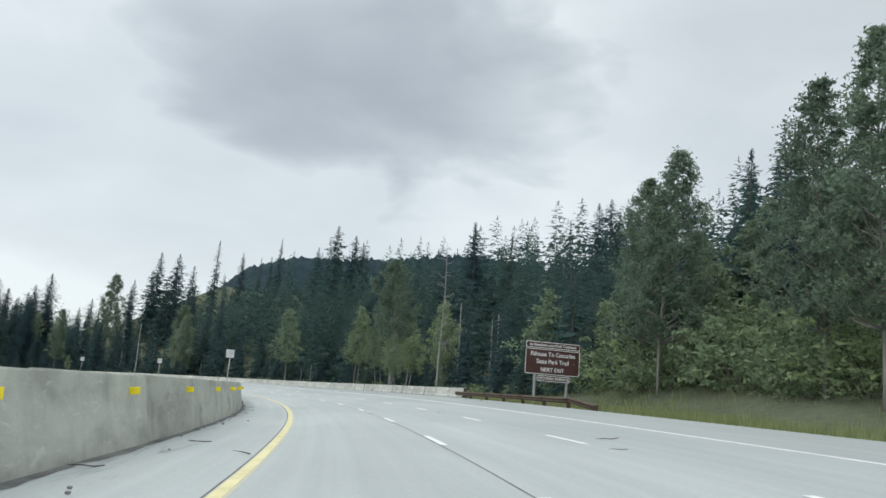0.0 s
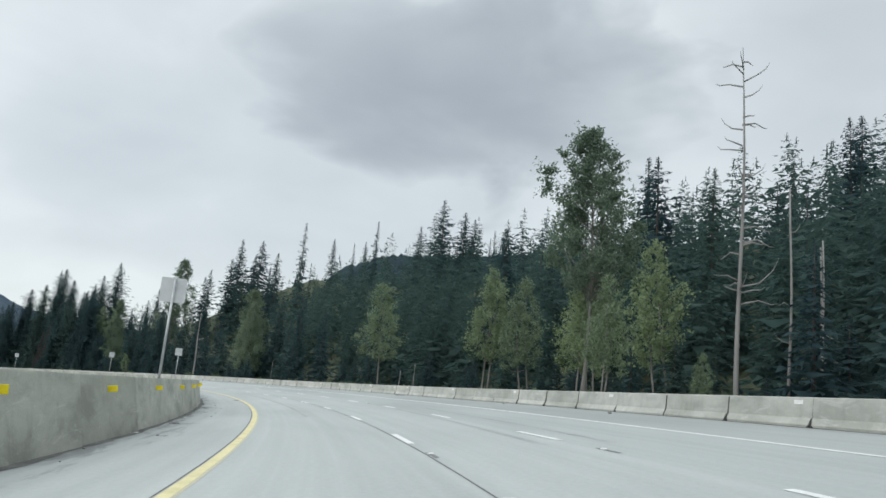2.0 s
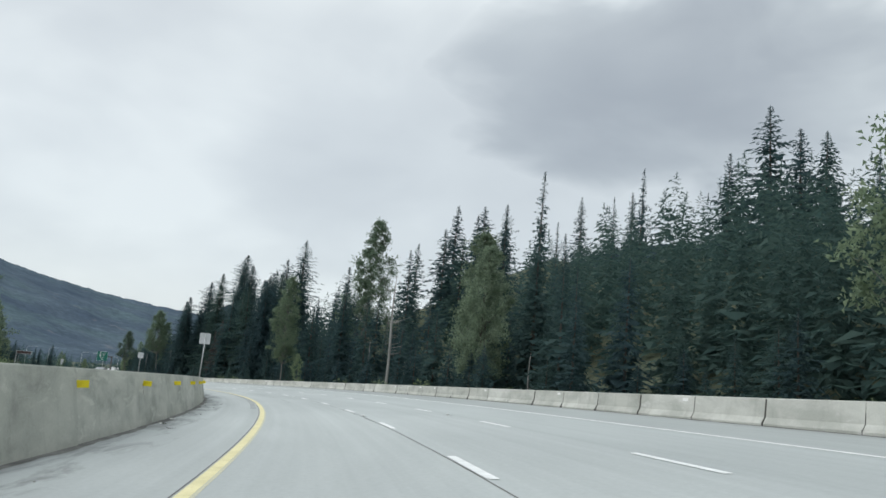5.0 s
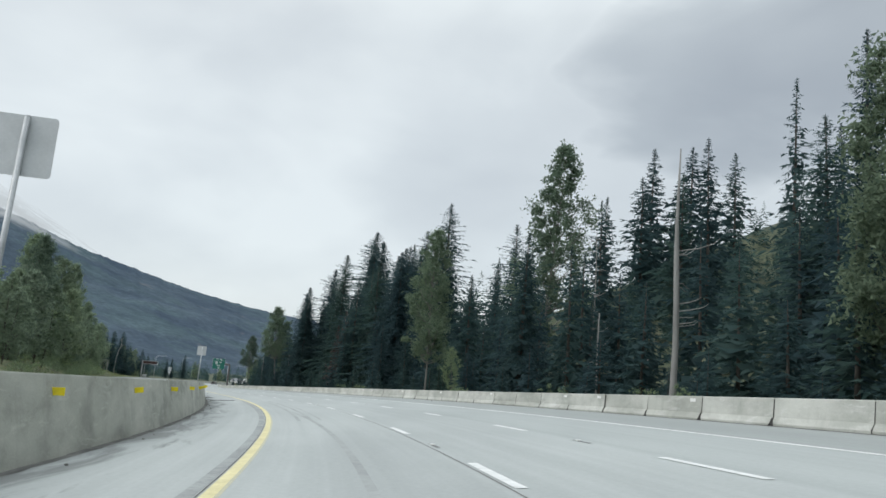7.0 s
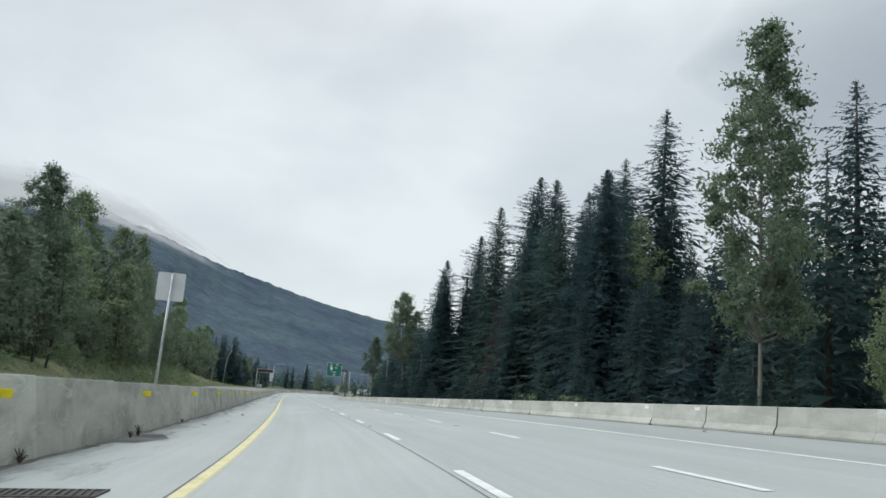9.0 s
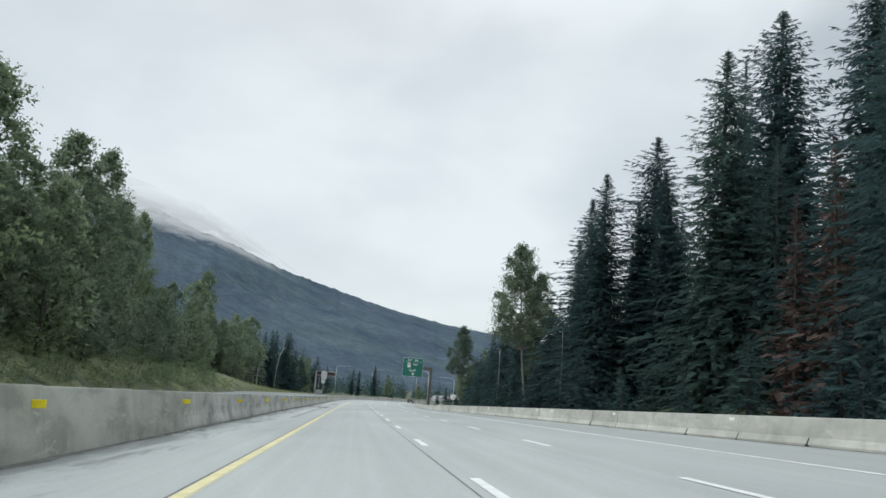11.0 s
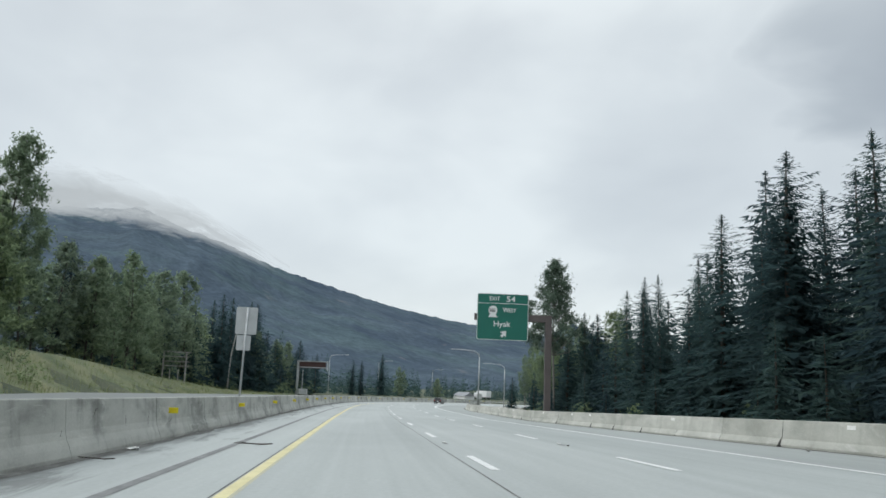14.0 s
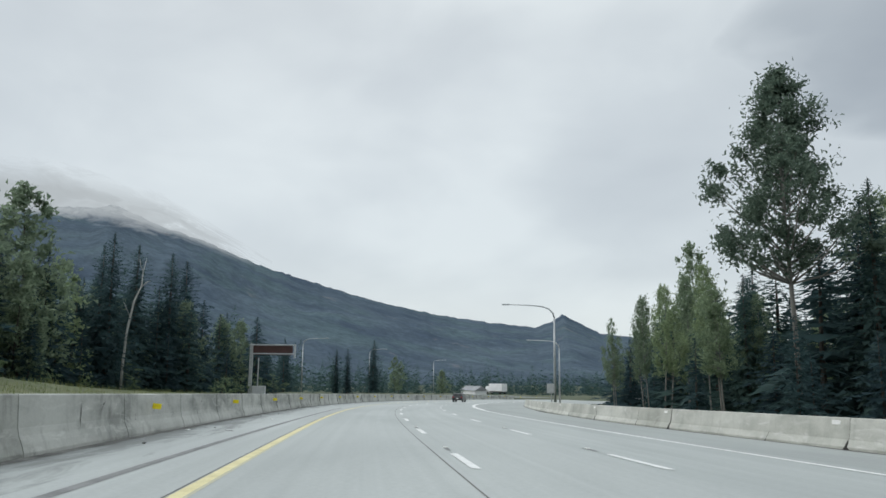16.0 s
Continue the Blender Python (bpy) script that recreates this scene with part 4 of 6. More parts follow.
def build_median_sign(s, up, w, h, second=0.0):
    """A sign for the other carriageway, seen from behind: bare metal on one post clamped to the wall."""
    u = wall_line(s) - 0.25
    sign = thing("traffic_sign", "bare aluminium back of a traffic sign on a steel post", "road sign", facing(s, u, up, 3), "signs on the median wall")
    part("panel", plate("panel", w, h, ALUMINIUM, 0.06, 0.015), sign)
    part("stiffener", box_mesh("stiffener", (0.045, h * 0.98, 0.05), ZINC, 0.0), sign, pose(0.03, 0, 0.03))
    if second:
        part("lower_panel", plate("lower_panel", w * 0.66, second, ALUMINIUM, 0.05, 0.015), sign, pose(-0.06, -h / 2 - second / 2 - 0.04, 0), "smaller panel below")
    foot = up + h / 2 - 1.0
    part("post", tube_mesh("post", [(0.03, h / 2 - 0.05, 0.075), (0.03 - 0.02 * foot, -foot - 0.1, 0.075)], [0.045, 0.05], ZINC), sign, None, "round steel post")


for s, up, w, h, second in ((90.5, 4.25, 0.88, 0.88, 0), (163, 4.2, 0.82, 0.88, 0), (227.9, 4.63, 0.95, 0.98, 0), (305.5, 4.58, 0.95, 1.0, 0), (465.6, 4.4, 0.92, 1.2, 0.66)):
    build_median_sign(s, up, w, h, second)


def build_street_lamp(s, u, height, reach, turn=0.0):
    lamp = thing("street_lamp", "grey steel street lamp with one curved arm", "street lamp", facing(s, u, 0, turn), "street lamps")
    foot = float(land(s, u)) - 0.1
    part("pole", tube_mesh("pole", [(0, foot, 0), (0, height * 0.5, 0), (0, height - 1.2, 0)], [0.13, 0.11, 0.08], ZINC), lamp)
    d = -1 if reach < 0 else 1
    r = abs(reach)
    pts = [(0, height - 1.2, 0), (d * 0.12, height - 0.75, 0), (d * 0.5, height - 0.35, 0), (d * 1.2, height - 0.1, 0), (d * r * 0.6, height, 0), (d * r, height + 0.05, 0)]
    part("arm", tube_mesh("arm", pts, [0.08, 0.075, 0.07, 0.06, 0.05, 0.045], ZINC), lamp)
    part("lamp_head", box_mesh("lamp_head", (0.75, 0.14, 0.3), ZINC, 0.05), lamp, pose(d * (r + 0.3), height + 0.04, 0), "flat luminaire head")
    part("base_plate", box_mesh("base_plate", (0.4, 0.3, 0.4), ZINC, 0.03), lamp, pose(0, foot + 0.12, 0))


for s, u, h, reach in ((567.5, 16.9, 9.9, -4.4), (618.5, 21.6, 9.9, -4.4), (649.7, -32.8, 12.4, 5.0), (708.8, -46.3, 13.9, 5.0), (776.2, -69.7, 14, 5.0)):
    build_street_lamp(s, u, h, reach)


def build_frame_sign():
    """The back of a tall board: two posts with rails, standing on the grass."""
    f = thing("sign_frame", "grey timber frame of a large roadside board, seen from behind", "sign frame", facing(554.3, -31.3, 0, 0))
    foot = float(land(554.3, -31.3)) - 0.2
    for x in (-1.95, 1.55):
        part("post", box_mesh("post", (0.2, 6.9 - foot, 0.2), OLD_WOOD, 0.02), f, pose(x, (6.9 + foot) / 2, 0))
    for x in (-0.75, 0.55):
        part("brace", box_mesh("brace", (0.14, 4.2 - foot, 0.14), OLD_WOOD, 0.02), f, pose(x, (4.2 + foot) / 2, 0.2, 6, 0, 0))
    for y in (6.9, 6.2, 5.45, 4.75):
        part("rail", box_mesh("rail", (4.6 if y > 6.5 else 4.2, 0.13, 0.1), OLD_WOOD, 0.02), f, pose(0, y, 0.12))


build_frame_sign()


def build_cantilever():
    g = thing("cantilever_sign", "brown overhead sign on a grey steel cantilever, seen from behind", "road sign", facing(615.1, -27.5, 0, 8))
    foot = float(land(615.1, -27.5)) - 0.2
    part("post", box_mesh("post", (0.5, 8.9 - foot, 0.5), ZINC, 0.03), g, pose(0, (8.9 + foot) / 2, 0), "grey box post")
    for y in (8.75, 7.35):
        part("truss_chord", box_mesh("truss_chord", (7.2, 0.2, 0.25), ZINC, 0.02), g, pose(3.5, y, 0.3))
    part("panel", plate("panel", 6.4, 1.7, BROWN, 0.1, 0.1), g, pose(3.4, 8.0, 0.05))
    part("end_post", box_mesh("end_post", (0.3, 2.2, 0.3), ZINC, 0.02), g, pose(7.0, 7.8, 0.3))
    part("strut", box_mesh("strut", (0.16, 4.6, 0.16), ZINC, 0.02), g, pose(1.2, 4.4, 0))
    part("cabinet", box_mesh("cabinet", (2.0, 1.3, 1.0), ALUMINIUM, 0.04), g, pose(1.5, 1.6, 0.2), "grey control cabinet")


build_cantilever()


def build_post_sign(s, u, up, size):
    sign = thing("traffic_sign", "square sign on a post at the exit", "road sign", facing(s, u, up, 0))
    part("panel", plate("panel", size, size, ALUMINIUM, 0.06, 0.02), sign)
    part("post", box_mesh("post", (0.09, up - float(land(s, u)) + size / 2, 0.09), ZINC, 0.01), sign, pose(0, -(up - float(land(s, u))) / 2, -0.07))


build_post_sign(572.7, 17.3, 2.0, 0.95)


# ---- trees ----
def tri_mesh(name, tris, mat):
    """A mesh of loose triangles from an array of their corners, three by three."""
    v = np.ascontiguousarray(tris, dtype=np.float32).reshape(-1, 3)
    n = len(v) // 3
    me = bpy.data.meshes.new(name)
    me.vertices.add(3 * n)
    me.vertices.foreach_set("co", v.ravel())
    me.loops.add(3 * n)
    me.loops.foreach_set("vertex_index", np.arange(3 * n, dtype=np.int32))
    me.polygons.add(n)
    me.polygons.foreach_set("loop_start", np.arange(0, 3 * n, 3, dtype=np.int32))
    me.materials.append(mat)
    me.update(calc_edges=True)
    return me


def build_fir(name, seed, width, branches, pairs, ragged, mat, bare=0.04, power=0.78):
    """Trunk and crown meshes of a conifer one metre tall: branches all the way up, each hung with drooping sprays, round a close dark heart."""
    r = np.random.default_rng(seed)
    trunk = mesh_of(name + "_trunk", *tube([(0, 0, -0.02), (0.003, 0, 0.4), (0, 0.002, 0.8), (0, 0, 0.985)], [0.013, 0.008, 0.0035, 0.0006], 6), BARK, True)
    i = np.arange(branches)
    f = 1 - (1 - (i + r.uniform(0, 1, branches)) / branches) ** 1.12
    a = i * 2.39996 + r.normal(0, 0.45, branches)
    p1, p2, p3 = r.uniform(0, 6.28, 3)
    uneven = 1 + 0.20 * np.sin(2 * a + p1 + 5 * f) + 0.16 * np.sin(3 * a + p2 - 11 * f) + 0.14 * np.sin(f * 37 + p3 + a)
    full = width * (1 - f) ** power * (0.78 + 0.22 * np.clip(f / 0.15, 0, 1)) * np.clip(0.36 + (1 - f) / 0.18, 0, 1)
    least = 0.006 if pairs < 6 else 0.004
    long = full * np.minimum(uneven * r.uniform(1 - ragged, 1 + 0.3 * ragged, branches), 1.3) + least
    z = bare + (0.982 - bare) * f
    rise = r.uniform(0.0, 0.2, branches) + 0.45 * f ** 4
    droop = r.uniform(0.15, 0.65, branches) * (1.05 - f)
    d = np.column_stack((np.cos(a), np.sin(a), np.zeros(branches)))
    side = np.column_stack((-d[:, 1], d[:, 0], np.zeros(branches)))

    def along_branch(g):
        p = d * (long * g)[:, None]
        p[:, 2] = z + long * (rise * g - droop * g * g)
        return p
    tris = []
    for q in range(pairs):
        for sign in (-1, 1):
            g = np.clip((q + 0.55 + r.uniform(-0.3, 0.3, branches)) / pairs, 0.08, 1)
            p = along_branch(g)
            turn = sign * r.uniform(0.35, 1.15, branches)
            dd = d * np.cos(turn)[:, None] + side * np.sin(turn)[:, None]
            size = (long * ((1.5 if pairs < 6 else 1.75) / (pairs + 1.2)) * (1.2 - 0.5 * g) + least) * r.uniform(0.65, 1.35, branches)
            half = d * (size * (r.uniform(0.14, 0.28, branches) if pairs < 6 else r.uniform(0.08, 0.18, branches)))[:, None]
            half[:, 2] += size * r.uniform(-0.2, 0.2, branches) * (1.0 if pairs < 6 else 0.6)
            tip = p + dd * size[:, None]
            tip[:, 2] -= size * r.uniform(0.05, 0.75, branches)
            tris.append(np.stack((p - half, p + half, tip), axis=1))
    p, size = along_branch(np.full(branches, 0.86 if pairs < 6 else 0.94)), long * (r.uniform(0.16, 0.4, branches) if pairs < 6 else r.uniform(0.07, 0.17, branches)) + least
    half = side * (size * 0.3)[:, None]
    half[:, 2] += size * r.uniform(-0.12, 0.12, branches)
    tip = p + d * size[:, None]
    tip[:, 2] += size * r.uniform(-0.5, 0.25, branches)
    tris.append(np.stack((p - half, p + half, tip), axis=1))
    # the heart of the crown, of broad hanging sprays
    fine = min(1.0, 4.0 / pairs)
    m = int(branches * (0.5 if pairs < 6 else 1.2) / fine ** 1.6)
    fc = r.uniform(0, 0.9, m)
    deep = width * (1 - fc) ** power * r.uniform(*((0.2, 0.62) if pairs < 6 else (0.14, 0.42)), m)
    ac = r.uniform(0, 6.283, m)
    out = np.column_stack((np.cos(ac), np.sin(ac), np.zeros(m)))
    across = np.column_stack((-out[:, 1], out[:, 0], np.zeros(m)))
    mid = out * deep[:, None]
    mid[:, 2] = bare * 0.6 + (0.975 - bare * 0.6) * fc
    wide = across * (deep * r.uniform(0.5, 1.0, m) * (fine if pairs < 6 else 0.75 * fine))[:, None]
    low = mid + out * (deep * r.uniform(0.0, 0.5, m))[:, None]
    low[:, 2] -= r.uniform(0.03, 0.075, m) * (1.1 - fc) * fine
    tris.append(np.stack((mid - wide, mid + wide, low), axis=1))
    # the leader
    k = np.arange(14)
    zt, at_ = 0.925 + 0.0045 * k, k * 2.4
    w = 0.009 * (1.15 - k / 14)
    tris.append(np.stack((np.column_stack((0 * w, 0 * w, zt + 0.013)), np.column_stack((w * np.cos(at_), w * np.sin(at_), zt - 0.004)), np.column_stack((0 * w, 0 * w, zt - 0.006))), axis=1))
    return trunk, tri_mesh(name + "_crown", np.concatenate(tris), mat)


def build_broadleaf(name, seed, mat, bark, clear, spread, clumps, leaves, leaf, clump=0.05, lean=0.03, stems=1, rise=1.0, limbs=True, point=0.75, girth=0.72, gaps=0.25):
    """Trunk with upswept limbs, and a crown of many small leaves in uneven clumps at their ends, for a tree one metre tall."""
    r = np.random.default_rng(seed)
    verts, faces, crown = [], [], []

    def add(points, radii, sides):
        v, f = tube(points, radii, sides, sides > 3)
        o = len(verts)
        verts.extend(v)
        faces.extend(tuple(i + o for i in q) for q in f)
    p1, p2 = r.uniform(0, 6.28, 2)
    for st in range(stems):
        ox, oy = r.uniform(-0.06, 0.06, 2) * (stems > 1)
        lx, ly = r.uniform(-lean, lean, 2) * 2
        tall = 1.0 if st == 0 else r.uniform(0.72, 0.95)
        levels = np.linspace(-0.02, 0.97, 8)
        axis = [np.array((ox + lx * f + 0.012 * math.sin(5 * f + seed), oy + ly * f + 0.012 * math.cos(4 * f + st), f * tall)) for f in levels]
        add(axis, [q * girth for q in (0.0115, 0.0105, 0.0092, 0.008, 0.0065, 0.0047, 0.003, 0.001)], 7 if stems < 3 else 4)
        spine = lambda h: np.array([np.interp(h, levels * tall, [p[c] for p in axis]) for c in range(3)])
        n = max(6, clumps // stems)
        turn = r.uniform(0, 6.28)
        for k in range(n):
            f = (k + r.uniform(0, 1)) / n
            a = turn + k * 2.39996 + r.normal(0, 0.5)
            shape = math.sin(math.pi * min(1, 0.08 + 0.92 * f ** point)) ** 0.7 + 0.05
            uneven = 1 + gaps * math.sin(2 * a + p1 + 4 * f) + gaps * math.sin(3 * a + p2 - 9 * f)
            reach = spread * shape * uneven * math.sqrt(r.uniform(0.08, 1.0))
            h = (clear + (0.985 - clear) * f) * tall
            centre = spine(h) + np.array((math.cos(a), math.sin(a), 0)) * reach
            foot = spine(max(clear * 0.9 * tall, h - reach * rise * r.uniform(0.6, 1.2)))
            if limbs and (k % 2 == 0 or stems == 1 and leaf < 0.008):
                mid = foot * 0.45 + centre * 0.55 + np.array((0, 0, -0.12 * reach))
                add([foot, mid, centre], [0.0026 * (1.15 - f) + 0.0007, 0.0017 * (1.15 - f) + 0.0005, 0.0005], 3)
            c = clump * r.uniform(0.6, 1.25) * (0.55 + 0.45 * min(1, shape))
            m = int(leaves * r.uniform(0.6, 1.4) * (0.4 + 0.6 * min(1, shape)))
            # a spray: leaves along a few twigs that fan out and up from the limb's end
            twigs = r.normal(size=(7, 3)) * (1, 1, 0.8) + np.array((math.cos(a), math.sin(a), 0.55)) * 0.6
            twigs *= (c * r.uniform(0.7, 1.7, 7) / np.linalg.norm(twigs, axis=1))[:, None]
            pick = r.integers(0, 7, m)
            pts = centre + twigs[pick] * r.uniform(-0.25, 1.0, m)[:, None] + r.normal(size=(m, 3)) * c * 0.24
            u = r.normal(size=(m, 3))
            u /= np.linalg.norm(u, axis=1)[:, None]
            v = np.cross(u, r.normal(size=(m, 3)))
            v /= np.linalg.norm(v, axis=1)[:, None]
            size = leaf * r.uniform(0.6, 1.4, m)[:, None]
            crown.append(np.stack((pts - u * size, pts + v * size * 0.85, pts + u * size), axis=1))
    return mesh_of(name + "_trunk", verts, faces, bark, True), tri_mesh(name + "_crown", np.concatenate(crown), mat)


def build_snag(name, seed, limbs, top):
    r = np.random.default_rng(seed)
    verts, faces = [], []

    def add(points, radii, sides=5):
        v, f = tube(points, radii, sides)
        o = len(verts)
        verts.extend(v)
        faces.extend(tuple(i + o for i in q) for q in f)
    axis = [(0.006 * math.sin(f * 7 + seed), 0.006 * math.cos(f * 5), f) for f in np.linspace(-0.02, 1, 8)]
    add(axis, np.linspace(0.0105, min(top, 0.006), 8) if top != 0.004 else [0.0115, 0.0105, 0.0098, 0.0092, 0.0088, 0.006, 0.004, 0.002], 7)
    for k in range(limbs):
        f = r.uniform(0.3, 0.97) if top != 0.004 else r.uniform(0.32, 0.66)
        a = r.uniform(0, 6.283) if top != 0.004 else r.uniform(-0.7, 0.7)
        long = r.uniform(0.05, 0.17) * (1.15 - f * 0.6)
        d = np.array((math.cos(a), math.sin(a), 0))
        p = np.array((0, 0, f))
        bend = r.uniform(-0.1, 0.6)
        add([p, p + d * long * 0.5 + (0, 0, long * 0.1), p + d * long * 0.85 + (0, 0, long * bend * 0.6), p + d * long + (0, 0, long * bend)], [0.0026, 0.0019, 0.0013, 0.0005])
    return mesh_of(name, verts, faces, DEAD_WOOD, True)


def build_birch():
    """A bare birch one metre tall: a kinked white trunk with a fork."""
    v, f = tube([(0, 0, -0.02), (0.004, 0, 0.2), (0.018, 0, 0.45), (0.05, 0.006, 0.66), (0.10, 0.004, 0.78), (0.105, 0, 0.88), (0.125, 0.004, 0.99)], [0.0105, 0.0095, 0.0085, 0.0075, 0.005, 0.0035, 0.001], 7)
    for pts, rad in (([(0.10, 0.004, 0.77), (0.14, 0.01, 0.81), (0.165, 0.012, 0.815)], [0.004, 0.003, 0.001]), ([(0.105, 0, 0.88), (0.085, -0.01, 0.93), (0.08, -0.012, 0.98)], [0.003, 0.002, 0.0008]), ([(0.03, 0, 0.55), (-0.01, 0.01, 0.62), (-0.03, 0.012, 0.66)], [0.003, 0.002, 0.0008])):
        v2, f2 = tube(pts, rad, 5)
        f += [tuple(i + len(v) for i in q) for q in f2]
        v = v + v2
    return mesh_of("birch", v, f, BIRCH, True)


def plant(name, kinds, rows, label, category, group, slack=0.1, wide=(0.85, 1.15), seed=1):
    """Sets trees of the kinds (trunk and crown meshes) at rows of s, u, height of the top over the lane."""
    r = random.Random(seed)
    for s, u, top, *lean in rows:
        foot = on_land(s, u)
        tall = max(2.0, float(np.interp(s, RS, RZ)) + top - foot.z)
        trunk, crown = r.choice(kinds)
        w = tall * r.uniform(*wide)
        m = Matrix.Translation(foot - Vector((0, 0, slack))) @ pose(0, 0, 0, r.uniform(-1.2, 1.2), r.uniform(-1.2, 1.2), r.uniform(0, 360)) @ Matrix.Diagonal((w, w, tall, 1))
        if lean:
            m.col[2] += Vector((math.sin(np.interp(s, RS, RH)), -math.cos(np.interp(s, RS, RH)), 0, 0)) * lean[0]
        ob = thing(name, label, category, m, group)
        part("trunk", trunk, ob)
        part("crown", crown, ob)


FIR_KINDS = [build_fir("fir", 10 + k, (0.185, 0.215, 0.16, 0.23, 0.195)[k], 175, 4, (0.34, 0.45, 0.4, 0.5, 0.36)[k], (NEEDLES, NEEDLES_2)[k % 2]) for k in range(5)]
FINE_KINDS = [build_fir("near_fir", 20 + k, (0.20, 0.225, 0.18)[k], 265, 8, (0.4, 0.5, 0.42)[k], (NEEDLES, NEEDLES_2, NEEDLES)[k], 0.03, 0.64) for k in range(3)]
SLIM_KINDS = [build_fir("slim_fir", 30 + k, (0.11, 0.13, 0.10)[k], 140, 3, 0.6, NEEDLES_2, 0.08, 0.85) for k in range(3)]
MID_KINDS = [build_fir("mid_fir", 60 + k, (0.20, 0.225, 0.18, 0.21)[k], 150, 3, (0.36, 0.5, 0.42, 0.46)[k], (NEEDLES, NEEDLES_2)[k % 2], 0.03) for k in range(4)]
PLAIN_KINDS = [build_fir("wood_fir", 40 + k, (0.22, 0.25, 0.20)[k], 58, 2, 0.4, NEEDLES, 0.05) for k in range(3)]
HERO_KINDS = [build_fir("tall_fir", 34 + k, (0.205, 0.225, 0.19)[k], 520, 14, (0.42, 0.5, 0.46)[k], (NEEDLES, NEEDLES_2, NEEDLES)[k], 0.02, 0.62) for k in range(3)]
COTTON_KINDS = [build_broadleaf("cottonwood", 50 + k, LEAVES, PALE_BARK, (0.42, 0.46, 0.48)[k], (0.15, 0.14, 0.145)[k], 105, 250, 0.0066, 0.05, 0.02, point=0.55, gaps=0.38) for k in range(3)]
ALDER_KINDS = [build_broadleaf("alder", 70 + k, LEAVES_2, PALE_BARK, (0.32, 0.36, 0.28, 0.34)[k], (0.165, 0.155, 0.175, 0.145)[k], 70, 105, 0.011, 0.062, 0.03, 1 + k % 2, point=0.62) for k in range(4)]
TALL_KINDS = [build_broadleaf("tall_broadleaf", 86 + k, (LEAVES_LIT, LEAVES_2)[k], BARK, (0.14, 0.2)[k], (0.17, 0.155)[k], 140, 170, 0.0082, 0.052, point=0.6, gaps=0.2) for k in range(2)]
FULL_KINDS = [build_broadleaf("full_tree", 80 + k, (LEAVES_LIT, LEAVES_2, LEAVES_LIT)[k], BARK, (0.10, 0.14, 0.08)[k], (0.19, 0.17, 0.2)[k], 80, 60, 0.017, 0.07, 0.03, 1 + k % 2, point=0.55, gaps=0.2) for k in range(3)]
POPLAR_KINDS = [build_broadleaf("poplar", 85 + k, LEAVES, PALE_BARK, 0.24, 0.12, 120, 190, 0.0066, 0.042, 0.02, point=0.55, girth=0.5, gaps=0.2) for k in range(2)]
SHRUB_KINDS = [build_broadleaf("shrub", 90 + k, SHRUB, BARK, 0.04, 0.42, 28, 32, 0.036, 0.17, 0.12, 3, limbs=False, point=0.5, gaps=0.2) for k in range(3)]
SNAG_KINDS = [build_snag("dead_tree", 110 + k, (34, 5, 2, 11)[k], (0.0015, 0.005, 0.006, 0.004)[k]) for k in range(4)]

# s, u, height of the top over the lane
FIRS_A = [(58, 40.0, 28.7), (69, 45.0, 30.5), (90, 50.0, 27.6), (121, 75.0, 40.2), (126, 72.0, 38.4), (133, 80.0, 43.4), (149, 90.0, 51.0), (152, 97.0, 54.1), (156, 70.0, 40.9), (157, 85.0, 41.6), (158, 62.0, 41.7), (168, 69.5, 46.4), (182, 72.0, 39.2), (190, 57.0, 35.4), (219, 80.0, 44.7), (241, 34.0, 23.3), (264, 115.0, 62.1), (270, 44.0, 28.9), (270, 108.0, 68.6), (272, 120.0, 67.2), (277, 105.0, 59.8), (296, 28.0, 21.2), (307, 110.0, 58.8), (312, 36.0, 22.5), (317, 70.0, 47.1), (324, 70.0, 42.9), (332, 115.0, 63.7), (333, 43.9, 31.9), (334, 90.0, 53.3), (335, 62.0, 39.3)]
FIRS_B = [(348, 70.0, 44.3), (349, 80.0, 50.2), (354, 95.0, 61.0), (357, 32.0, 29.0), (358, 88.0, 60.7), (364, 34.0, 31.3), (374, 46.6, 44.8), (374, 36.0, 31.2), (382, 45.0, 39.8), (389, 36.6, 37.1), (402, 30.5, 35.3), (408, 39.0, 43.3), (421, 26.0, 28.6), (424, 33.0, 34.8), (429, 27.0, 27.8), (438, 30.0, 21.4), (453, 33.0, 19.0), (458, 26.0, 15.7), (469, 27.0, 17.1), (475, 25.0, 17.7), (475, 30.0, 16.8), (489, 32.0, 17.4), (503, 27.0, 11.2), (524, 31.0, 15.7), (530, 52.6, 34.4), (532, 28.0, 13.6), (537, 30.0, 12.9), (545, 36.0, 13.4), (546, 49.5, 25.1), (553, 30.0, 10.8)]
FIRS_C = [(477, -36.0, 17.4), (530, -38.0, 19.6), (558, -36.0, 17.8), (584, -34.0, 20.5), (589, -38.0, 20.0), (594, -36.0, 21.2), (600, -34.0, 21.2), (609, -36.0, 21.7), (684, -42.0, 12.8), (690, -42.0, 13.2), (700, -40.0, 16.2)]
FIRS = FIRS_A + FIRS_B + FIRS_C
